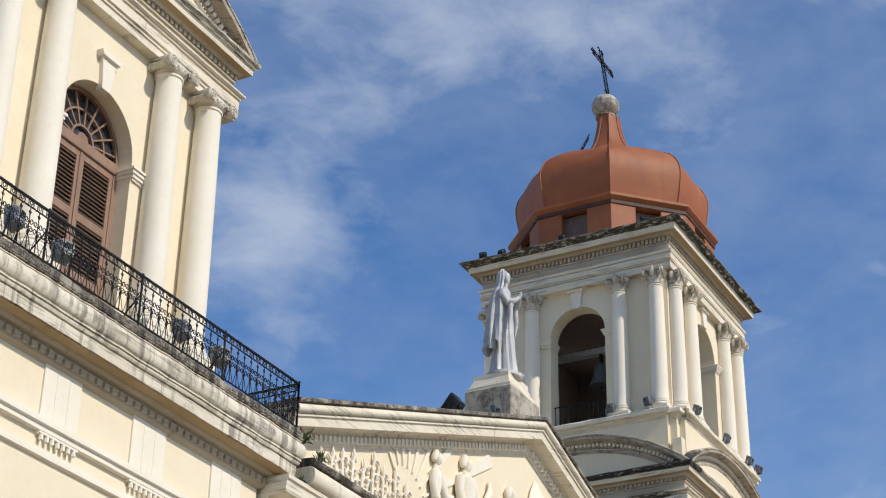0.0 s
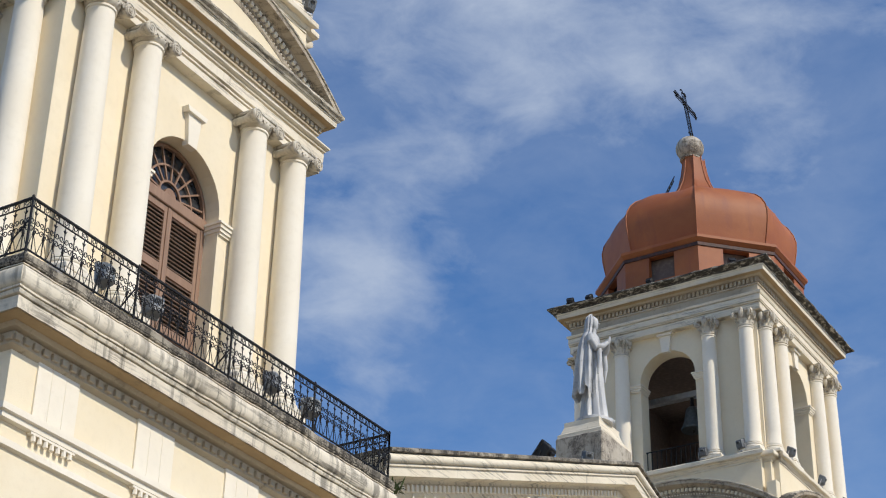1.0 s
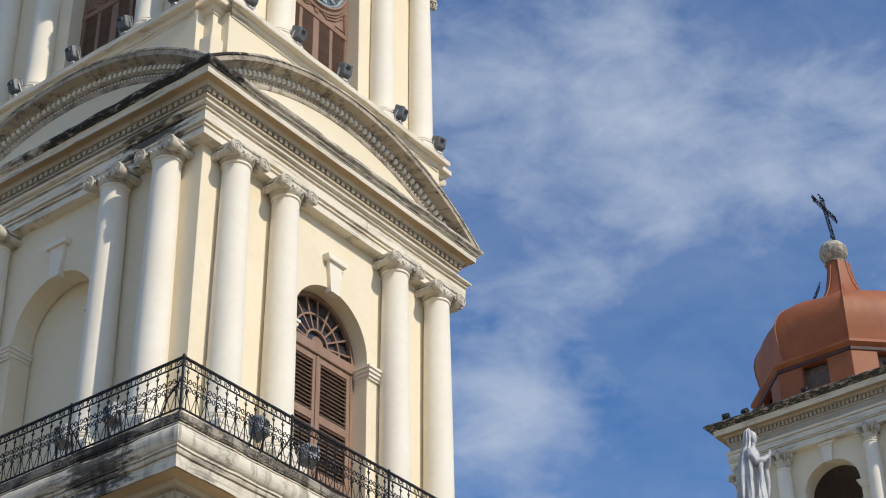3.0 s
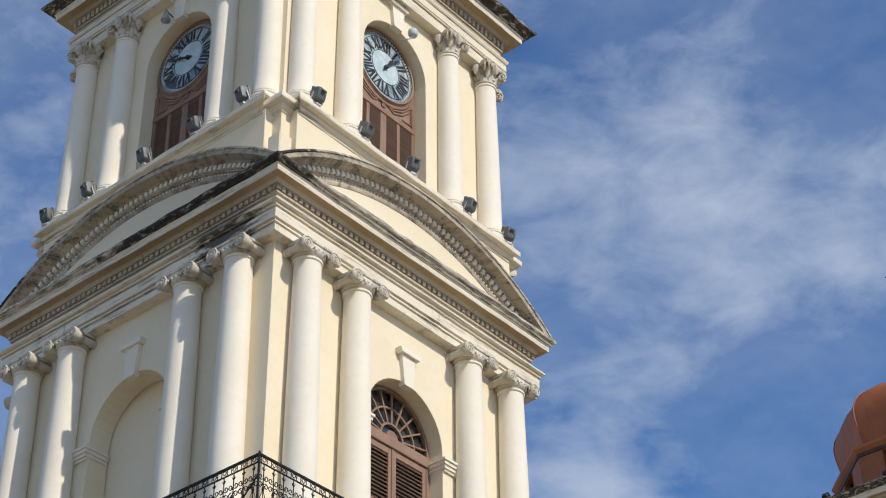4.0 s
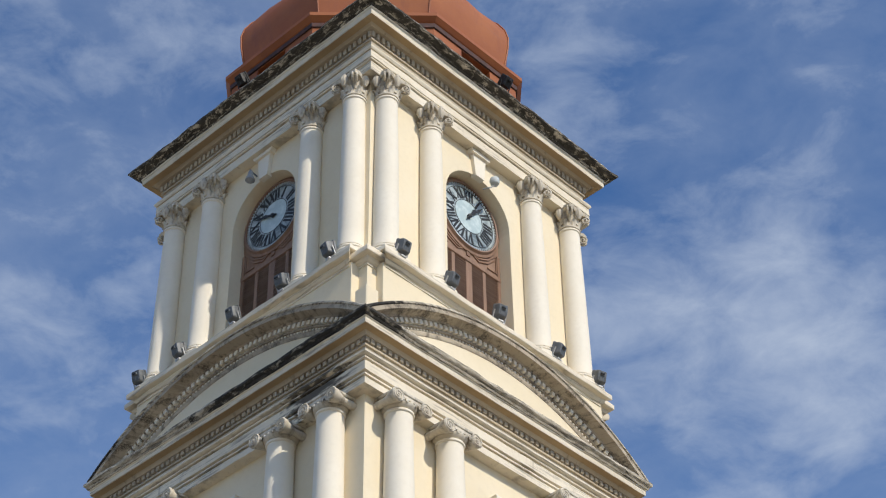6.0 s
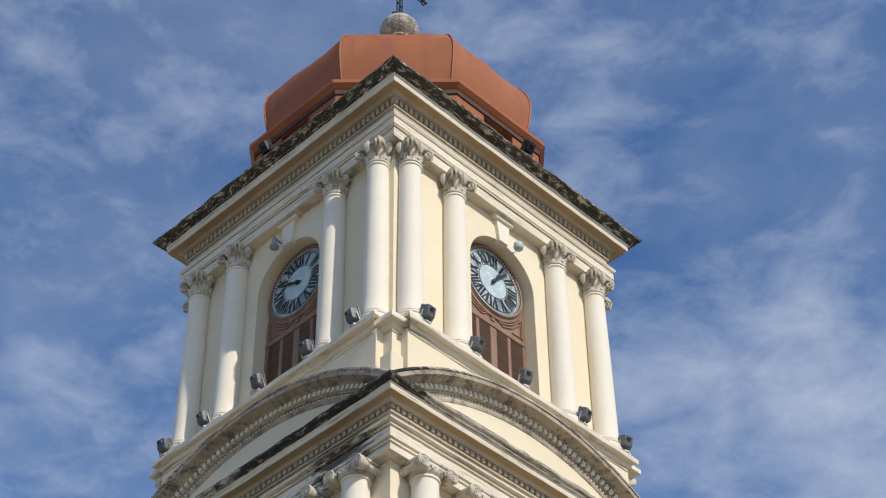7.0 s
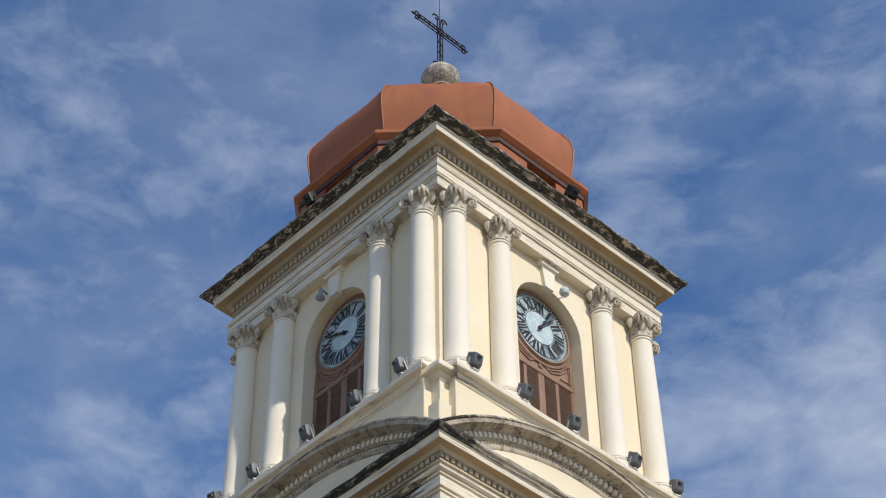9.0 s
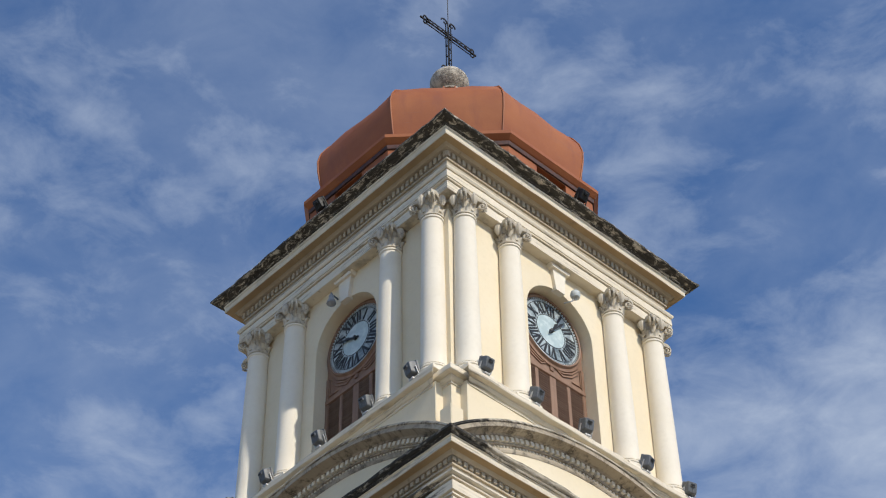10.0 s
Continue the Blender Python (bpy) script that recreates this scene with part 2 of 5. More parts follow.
TERRA = terracotta()
# Dark red for the painted shadow beneath the drum band.
TERRA_SHADOW = iron("dark_red_shadow_line", (0.05, 0.022, 0.016), (0.11, 0.038, 0.026), 0.6, 0.0)
BROWN = wood("brown_painted_wood", (0.205, 0.115, 0.07), (0.295, 0.172, 0.11), (0.38, 0.27, 0.20))
SLAT = wood("louvre_slat_wood", (0.18, 0.11, 0.078), (0.28, 0.18, 0.13), (0.42, 0.32, 0.25))
# Near-black that stands in for unlit space indoors.
DARK = iron("unlit_interior_black", (0.03, 0.025, 0.02), (0.05, 0.04, 0.035), 0.9, 0.0)
# Red inner plaster with the indoor gloom put into its colour.
INNER = iron("shade_dimmed_red_plaster", (0.17, 0.125, 0.105), (0.24, 0.18, 0.15), 0.9, 0.0)
IRON = iron("black_wrought_iron", (0.012, 0.012, 0.013), (0.03, 0.024, 0.02), 0.55, 0.5)
LAMP_GREY = iron("grey_lamp_housing", (0.27, 0.285, 0.295), (0.38, 0.395, 0.41), 0.55, 0.0)
LAMP_DARK = iron("dark_grey_lamp_housing", (0.10, 0.108, 0.115), (0.17, 0.18, 0.19), 0.5, 0.0)
LAMP_BLACK = iron("black_lamp_housing", (0.015, 0.016, 0.018), (0.03, 0.03, 0.032), 0.5, 0.2)
GALV = iron("pale_galvanised_bracket", (0.45, 0.45, 0.45), (0.6, 0.6, 0.6), 0.5, 0.4)
BRONZE = iron("weathered_bell_metal", (0.13, 0.15, 0.15), (0.22, 0.24, 0.24), 0.5, 0.5)
BLACK = iron("black_numeral_paint", (0.012, 0.014, 0.016), (0.02, 0.022, 0.025), 0.5, 0.0)
CHALK = iron("white_minute_paint", (0.46, 0.50, 0.50), (0.62, 0.65, 0.65), 0.6, 0.0)
DIAL = dial_glass()
DISC = iron("pale_inner_dial", (0.44, 0.55, 0.57), (0.62, 0.71, 0.71), 0.4, 0.0)
LEAF = leaf()
PAVING = paving()


def pane_glass():
    k = Mat("dusty_dark_pane", 0.12)
    c = k.mix(k.step(k.noise(5.0, 5), 0.4, 0.7), (0.02, 0.022, 0.025), (0.07, 0.07, 0.075))
    return k.done(c)


PANE = pane_glass()

# ---- building helpers ----


def part(name, bm, material, parent=None, label="", smooth=False, m=None):
    """Links a bmesh as one mesh object under a thing or part."""
    bmesh.ops.recalc_face_normals(bm, faces=bm.faces)
    me = bpy.data.meshes.new(name)
    bm.to_mesh(me)
    bm.free()
    me.materials.append(material)
    if smooth:
        for p in me.polygons:
            p.use_smooth = True
        me.set_sharp_from_angle(angle=radians(38))
    return place(name, me, parent, label, m)


def place(name, me, parent=None, label="", m=None):
    """One more object on a mesh that is there already."""
    ob = new(name, me)
    if parent is not None:
        ob.parent = parent
    if m is not None:
        ob.matrix_basis = m
    if label:
        ob["label"] = label
    return ob


def quad(bm, *pts):
    return bm.faces.new([bm.verts.new(p) for p in pts])


def box(bm, x0, x1, y0, y1, z0, z1, m=None, bevel=0.0):
    vs = [bm.verts.new((x, y, z)) for x in (x0, x1) for y in (y0, y1) for z in (z0, z1)]
    fs = [bm.faces.new([vs[i] for i in f]) for f in ((0, 1, 3, 2), (4, 6, 7, 5), (0, 4, 5, 1), (2, 3, 7, 6), (0, 2, 6, 4), (1, 5, 7, 3))]
    if bevel:
        es = list({e for f in fs for e in f.edges})
        out = bmesh.ops.bevel(bm, geom=es, offset=bevel, segments=1, affect="EDGES")
        vs = list({v for v in out["verts"]} | {v for v in vs if v.is_valid})
    if m is not None:
        bmesh.ops.transform(bm, matrix=m, verts=[v for v in vs if v.is_valid])


def limb(bm, pts, radii, flat=1.0, n=12):
    """A tapered rounded form along a line of points, squeezed in y by flat."""
    pts = [Vector(p) for p in pts]
    rows = []
    for i, p in enumerate(pts):
        d = (pts[min(i + 1, len(pts) - 1)] - pts[max(i - 1, 0)]).normalized()
        u = d.cross(Vector((0, 1, 0)))
        u = u.normalized() if u.length > 0.1 else Vector((1, 0, 0))
        w = u.cross(d)
        row = []
        for k in range(n):
            a = 2 * math.pi * k / n
            off = radii[i] * (u * math.cos(a) + w * math.sin(a))
            row.append(p + Vector((off.x, off.y * flat, off.z)))
        rows.append(row)
    vs = loft(bm, rows)
    for row in (vs[0], vs[-1]):
        bm.faces.new(row)


def loft(bm, rows, closed=True):
    """Faces between rows of points of equal count."""
    vs = [[bm.verts.new(p) for p in row] for row in rows]
    for a, b in zip(vs, vs[1:]):
        n = len(a)
        for i in range(n if closed else n - 1):
            j = (i + 1) % n
            bm.faces.new((a[i], a[j], b[j], b[i]))
    return vs


def ring(bm, prof, n=1, wear=0.0):
    """A moulding that runs round a square plan: prof holds (half width, height)."""
    rows = []
    for a, z in prof:
        row = []
        for cx, cy, dx, dy in ((-1, -1, 1, 0), (1, -1, 0, 1), (1, 1, -1, 0), (-1, 1, 0, -1)):
            for i in range(n):
                s = 2 * i / n
                x, y = a * (cx + dx * s), a * (cy + dy * s)
                w = wear * noise.noise((x * 2.3, y * 2.3, z * 3.0)) + 0.5 * wear * noise.noise((x * 9, y * 9, z * 5))
                row.append((x * (1 + w / max(a, 0.1)), y * (1 + w / max(a, 0.1)), z + w * 0.7))
        rows.append(row)
    loft(bm, rows)


def lathe(bm, prof, n=24, at=(0, 0), turn=0.0, caps=True):
    rows = [[(at[0] + r * math.cos(turn + 2 * math.pi * i / n), at[1] + r * math.sin(turn + 2 * math.pi * i / n), z) for i in range(n)] for r, z in prof]
    vs = loft(bm, rows)
    if caps:
        for row in (vs[0], vs[-1]):
            bm.faces.new(row)


def tube(bm, pts, r, n=4):
    """A bar bent along a line of points."""
    pts = [Vector(p) for p in pts]
    rows = []
    for i, p in enumerate(pts):
        d = (pts[min(i + 1, len(pts) - 1)] - pts[max(i - 1, 0)]).normalized()
        side = d.cross(Vector((0, 1, 0)))
        side = side.normalized() if side.length > 0.05 else d.cross(Vector((1, 0, 0))).normalized()
        up = side.cross(d)
        rows.append([p + r * (side * math.cos(2 * math.pi * (k + 0.5) / n) + up * math.sin(2 * math.pi * (k + 0.5) / n)) for k in range(n)])
    vs = loft(bm, rows)
    for row in (vs[0], vs[-1]):
        bm.faces.new(row)


def spiral(cx, cz, r0, r1, a0, turns, n=18, y=0.0):
    """Points of a flat scroll in the xz plane, from radius r0 to r1."""
    return [(cx + (r0 + (r1 - r0) * i / n) * math.cos(a0 + turns * 2 * math.pi * i / n), y, cz + (r0 + (r1 - r0) * i / n) * math.sin(a0 + turns * 2 * math.pi * i / n)) for i in range(n + 1)]


def thing(name, label, category, at=(0, 0, 0), group="", m=None):
    ob = new(name)
    ob.matrix_basis = m if m is not None else Matrix.Translation(at)
    ob.empty_display_size = 0.2
    return tagged(ob, label, category, group)


def side(k):
    """Turns what faces the street (-y) to face -x (1), +y (2) or +x (3)."""
    return Matrix.Rotation(radians(-90 * k), 4, "Z")


def arched_wall(bm, hw, y0, th, z0, z1, oh, sill, spring, n=20):
    """A wall that faces -y at y0, with a round-headed opening through it."""
    y1 = y0 + th
    arc = [(oh * math.cos(math.pi * (1 - i / n)), spring + oh * math.sin(math.pi * (1 - i / n))) for i in range(n + 1)]
    for y in (y0, y1):
        quad(bm, (-hw, y, z0), (-oh, y, z0), (-oh, y, z1), (-hw, y, z1))
        quad(bm, (oh, y, z0), (hw, y, z0), (hw, y, z1), (oh, y, z1))
        quad(bm, (-oh, y, z0), (oh, y, z0), (oh, y, sill), (-oh, y, sill))
        for (xa, za), (xb, zb) in zip(arc, arc[1:]):
            quad(bm, (xa, y, za), (xb, y, zb), (xb, y, z1), (xa, y, z1))
    outline = [(-oh, sill)] + arc + [(oh, sill)]
    for (xa, za), (xb, zb) in zip(outline, outline[1:]):
        quad(bm, (xa, y0, za), (xb, y0, zb), (xb, y1, zb), (xa, y1, za))
    quad(bm, (-oh, y0, sill), (oh, y0, sill), (oh, y1, sill), (-oh, y1, sill))
    for x in (-hw, hw):
        quad(bm, (x, y0, z0), (x, y1, z0), (x, y1, z1), (x, y0, z1))
    for z in (z0, z1):
        quad(bm, (-hw, y0, z), (hw, y0, z), (hw, y1, z), (-hw, y1, z))
    bmesh.ops.remove_doubles(bm, verts=bm.verts, dist=1e-4)


def arc_solid(bm, prof, radius, zc, half, n=36):
    """A moulding swept along a circular arc: prof holds (y, height over the arc's radius)."""
    rows = []
    for i in range(n + 1):
        a = -half + 2 * half * i / n
        rows.append([((radius + h) * math.sin(a), y, zc + (radius + h) * math.cos(a)) for y, h in prof])
    vs = loft(bm, rows)
    for row in (vs[0], vs[-1]):
        bm.faces.new(row)

# ---- ground and the plain body of the church ----
D = 31.77  # distance between the two tower axes
bm = bmesh.new()
quad(bm, (-2500, -2500, 0), (2500, -2500, 0), (2500, 2500, 0), (-2500, 2500, 0))
tagged(part("ground", bm, PAVING), "grey paved square before the church", "ground", kind="structure")

bm = bmesh.new()
box(bm, 4.5, D - 4.5, -2.6, -1.8, 0, 14.6)
tagged(part("wall_front", bm, CREAM), "plain cream plaster front wall between two towers", "wall", kind="structure")
bm = bmesh.new()
box(bm, 4.2, D - 4.2, 3.0, 45, 0, 13.0)
box(bm, 3.9, D - 3.9, 2.7, 45.3, 13.0, 13.5)
tagged(part("wall_nave", bm, CREAM), "plain cream plaster body of the church", "wall", kind="structure")

# ---- columns ----


LEDGE = [(3.38, 24.13), (3.42, 24.14), (3.42, 24.19), (3.45, 24.20), (3.49, 24.26), (3.49, 24.29), (3.585, 24.30), (3.60, 24.315), (3.60, 24.42), (3.57, 24.46), (3.50, 24.50), (3.1, 24.53)]


def volute_disc(bm, x, y, z, r, m=None):
    """A scroll end of an ionic capital: a drum with a raised spiral on its face."""
    n = 14
    rows = []
    for yy, rr in ((y + 0.55, r * 0.55), (y + 0.30, r * 0.45), (y + 0.05, r * 0.92), (y, r), (y - 0.02, r * 0.9), (y - 0.005, r * 0.78), (y - 0.005, r * 0.2)):
        rows.append([(x + rr * math.cos(2 * math.pi * i / n), yy, z + rr * math.sin(2 * math.pi * i / n)) for i in range(n)])
    vs = loft(bm, rows)
    bm.faces.new(vs[0])
    bm.faces.new(vs[-1])
    s = 1 if x > 0 else -1
    pts = spiral(x, z, r * 0.86, r * 0.14, math.pi / 2, -1.9 * s, 22, y - 0.012)
    tube(bm, pts, r * 0.11, 4)
    lathe_y(bm, x, z, [(r * 0.22, y), (r * 0.2, y - 0.03), (0.004, y - 0.036)])


def lathe_y(bm, x, z, prof, n=12):
    """A turned form whose axis lies along y."""
    vs = loft(bm, [[(x + r * math.cos(2 * math.pi * i / n), y, z + r * math.sin(2 * math.pi * i / n)) for i in range(n)] for r, y in prof])
    bm.faces.new(vs[0])
    bm.faces.new(vs[-1])


def shaft_mesh(bm, r0, r1, z0, z1, n=28):
    prof = [(r0 * 1.08, z0), (r0 * 1.08, z0 + 0.05), (r0, z0 + 0.09)]
    for i in range(1, 11):
        s = i / 10
        prof.append((r0 + (r1 - r0) * s ** 1.6, z0 + 0.09 + (z1 - z0 - 0.2) * s))
    prof += [(r1, z1 - 0.09), (r1 * 1.1, z1 - 0.075), (r1 * 1.12, z1 - 0.055), (r1 * 1.1, z1 - 0.035), (r1, z1 - 0.02), (r1, z1)]
    lathe(bm, prof, n)


def base_mesh(bm, r, z0, z1):
    h = z1 - z0
    box(bm, -r * 1.32, r * 1.32, -r * 1.32, r * 1.32, z0, z0 + h * 0.34, None, 0.012)
    prof = [(r * 1.28, z0 + h * 0.34)]
    for i in range(7):
        a = -math.pi / 2 + math.pi * i / 6
        prof.append((r * 1.2 + 0.09 * r * math.cos(a), z0 + h * (0.47 + 0.13 * math.sin(a))))
    prof += [(r * 1.1, z0 + h * 0.62), (r * 1.08, z0 + h * 0.74)]
    for i in range(7):
        a = -math.pi / 2 + math.pi * i / 6
        prof.append((r * 1.1 + 0.06 * r * math.cos(a), z0 + h * (0.84 + 0.09 * math.sin(a))))
    prof.append((r, z1))
    lathe(bm, prof, 28)


def ionic_capital(bm, r, z0, z1):
    lathe(bm, [(r, z0), (r * 1.15, z0 + 0.03), (r * 1.28, z0 + 0.07), (r * 1.3, z0 + 0.1), (r * 1.1, z0 + 0.13)], 28)
    h = z1 - z0
    box(bm, -r * 1.25, r * 1.25, -r * 1.22, r * 1.1, z1 - h * 0.52, z1 - h * 0.24, None, 0.01)
    box(bm, -r * 1.58, r * 1.58, -r * 1.3, r * 1.2, z1 - h * 0.24, z1, None, 0.015)
    for s in (-1, 1):
        volute_disc(bm, s * r * 1.42, -r * 1.34, z1 - h * 0.6, 0.145)
    for i in range(5):
        x = (i - 2) * r * 0.42
        lathe_y(bm, x, z0 + 0.1, [(0.03, -r * 1.2), (0.034, -r * 1.26), (0.012, -r * 1.32)], 8)


def acanthus(bm, r, z0, h, ang, w, curl):
    """One leaf that stands on the bell and bends outwards at its tip."""
    rows = []
    for i in range(6):
        s = i / 5
        out = r + curl * s ** 2.2
        z = z0 + h * (s if s < 0.85 else 0.85 + 0.3 * (s - 0.85) - 0.9 * (s - 0.85) ** 1.2)
        ww = w * (0.75 + 0.5 * s - 1.0 * s * s * (s > 0.3)) * (1.0 if s < 1 else 0.5)
        row = []
        for k in (-1, -0.45, 0, 0.45, 1):
            bulge = 0.022 * (1 - abs(k)) + (0.012 if abs(k) == 0.45 else 0)
            a = ang + k * ww / max(r, 0.1)
            row.append(((out + bulge) * math.cos(a), (out + bulge) * math.sin(a), z))
        row += [((out - 0.015) * math.cos(ang + ww / r), (out - 0.015) * math.sin(ang + ww / r), z), ((out - 0.015) * math.cos(ang - ww / r), (out - 0.015) * math.sin(ang - ww / r), z)]
        rows.append(row)
    vs = loft(bm, rows)
    bm.faces.new(vs[0])
    bm.faces.new(vs[-1])


def corinthian_capital(bm, r, z0, z1):
    h = z1 - z0
    lathe(bm, [(r, z0), (r * 1.16, z0 + 0.015), (r * 1.16, z0 + 0.05), (r * 0.98, z0 + 0.06), (r * 0.98, z0 + h * 0.55), (r * 1.2, z0 + h * 0.85)], 24)
    for i in range(8):
        acanthus(bm, r * 0.98, z0 + 0.05, h * 0.42, 2 * math.pi * (i + 0.5) / 8, 0.075, 0.10)
    for i in range(4):
        acanthus(bm, r * 1.0, z0 + h * 0.25, h * 0.62, math.pi / 2 * i, 0.085, 0.13)
    for i in range(4):
        a = math.pi / 4 + math.pi / 2 * i
        rot = Matrix.Rotation(a, 4, "Z")
        before = set(bm.verts)
        tube(bm, [(r * 0.9, 0, z0 + h * 0.4), (r * 1.2, 0, z0 + h * 0.6), (r * 1.75, 0, z0 + h * 0.84)], 0.045, 5)
        for yy in (-0.045, 0.045):
            tube(bm, spiral(r * 1.66, z0 + h * 0.70, 0.105, 0.02, math.pi / 2, -1.5, 14, yy), 0.024, 5)
        bmesh.ops.transform(bm, matrix=rot, verts=[v for v in bm.verts if v not in before])
    # abacus with hollow sides, and a tall flower on each side
    rows = []
    for z, g in ((z1 - h * 0.15, 0.95), (z1 - h * 0.09, 1.0), (z1, 1.03)):
        row = []
        for i in range(24):
            a = 2 * math.pi * i / 24
            d = abs(math.sin(2 * a))
            rr = r * g * (1.25 + 0.78 * d ** 3)
            row.append((rr * math.cos(a), rr * math.sin(a), z))
        rows.append(row)
    vs = loft(bm, rows)
    bm.faces.new(vs[0])
    bm.faces.new(vs[-1])
    for i in range(4):
        before = set(bm.verts)
        lathe(bm, [(0.03, z0 + h * 0.5), (0.075, z0 + h * 0.66), (0.10, z0 + h * 0.82), (0.075, z1 - 0.03), (0.06, z1 + 0.02), (0.012, z1 + 0.10)], 8, (r * 1.34, 0))
        bmesh.ops.transform(bm, matrix=Matrix.Rotation(math.pi / 2 * i, 4, "Z"), verts=[v for v in bm.verts if v not in before])


def column(parent, at, k, kind, made={}):
    """A column on the side k of a tower, with base, capital and, on the balcony, a pedestal."""
    m = side(k) @ Matrix.Translation((at[0], at[1], 0))
    if kind not in made:
        bms = [bmesh.new() for _ in range(4)]
        if kind == "ionic":
            shaft_mesh(bms[0], 0.295, 0.25, 15.72, 20.78)
            base_mesh(bms[1], 0.295, 15.42, 15.72)
            ionic_capital(bms[2], 0.25, 20.76, 21.04)
            box(bms[3], -0.38, 0.38, -0.38, 0.38, 14.66, 14.84, None, 0.015)
            box(bms[3], -0.34, 0.34, -0.34, 0.34, 14.84, 15.30, None, 0.01)
            box(bms[3], -0.39, 0.39, -0.39, 0.39, 15.30, 15.42, None, 0.02)
        else:
            shaft_mesh(bms[0], 0.262, 0.228, 24.82, 28.93)
            base_mesh(bms[1], 0.262, 24.52, 24.82)
            corinthian_capital(bms[2], 0.228, 28.91, 29.44)
        mes = []
        for nm, b, mat in zip(("column", "base", "capital", "pedestal"), bms, (WHITE, WHITE, CAPITAL, WHITE)):
            if not b.verts:
                b.free()
                continue
            bmesh.ops.recalc_face_normals(b, faces=b.faces)
            me = bpy.data.meshes.new(nm)
            b.to_mesh(me)
            b.free()
            me.materials.append(mat)
            for p in me.polygons:
                p.use_smooth = True
            me.set_sharp_from_angle(angle=radians(40))
            mes.append((nm, me))
        made[kind] = mes
    col = None
    for nm, me in made[kind]:
        if col is None:
            col = place(nm, me, parent, "", m)
        else:
            place(nm, me, col)
    return col


# ---- tower ----


def dome_profile():
    return [(3.18, 32.80), (3.24, 33.1), (3.33, 33.5), (3.41, 33.95), (3.43, 34.3), (3.36, 34.6), (3.19, 34.9), (2.93, 35.17), (2.53, 35.42), (2.07, 35.65), (1.55, 35.86), (1.08, 36.14), (0.78, 36.5), (0.58, 36.95), (0.47, 37.4), (0.41, 37.8), (0.39, 38.06)]


def octagon(bm, prof, caps=True):
    lathe(bm, prof, 8, (0, 0), math.pi / 8, caps)


def keystone(bm, y, z0, z1, w0, w1, cap):
    for ya, yb, za, zb, wa, wb in ((y - 0.09, y + 0.05, z0, z1, w0, w1), (y - 0.15, y + 0.05, z1, z1 + cap, w1 + 0.06, w1 + 0.1)):
        loft(bm, [[(-wa, ya, za), (wa, ya, za), (wa, yb, za), (-wa, yb, za)], [(-wb, ya, zb), (wb, ya, zb), (wb, yb, zb), (-wb, yb, zb)]])
        quad(bm, (-wa, ya, za), (wa, ya, za), (wa, yb, za), (-wa, yb, za))
        quad(bm, (-wb, ya, zb), (wb, ya, zb), (wb, yb, zb), (-wb, yb, zb))


def impost(bm, x, y0, y1, z, w):
    """A small moulded capital on the jamb of an arch."""
    for dz, h, e in ((0.0, 0.05, 0.02), (0.05, 0.07, 0.05), (0.12, 0.07, 0.08), (0.19, 0.05, 0.11)):
        box(bm, x - w - e, x + w + e, y0 - e, y1, z + dz, z + dz + h - 0.002)


def dentil_row(parent, half, y, z0, z1, pitch, w, k, made={}):
    key = (z0, w)
    if key not in made:
        b = bmesh.new()
        box(b, -w / 2, w / 2, 0, 0.11, 0, z1 - z0, None, 0.008)
        bmesh.ops.recalc_face_normals(b, faces=b.faces)
        me = bpy.data.meshes.new("dentil")
        b.to_mesh(me)
        b.free()
        # Dentils take the beige with cornice shade in its colour.
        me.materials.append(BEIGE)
        made[key] = me
    n = int(2 * half / pitch)
    for i in range(n + 1):
        x = -half + 2 * half * i / n
        place("dentil", made[key], parent, "", side(k) @ Matrix.Translation((x, y, z0)))


SEG_R, SEG_HALF, SEG_ZC = 6.22, 0.684, 17.62  # segmental pediment: radius, half angle, centre height


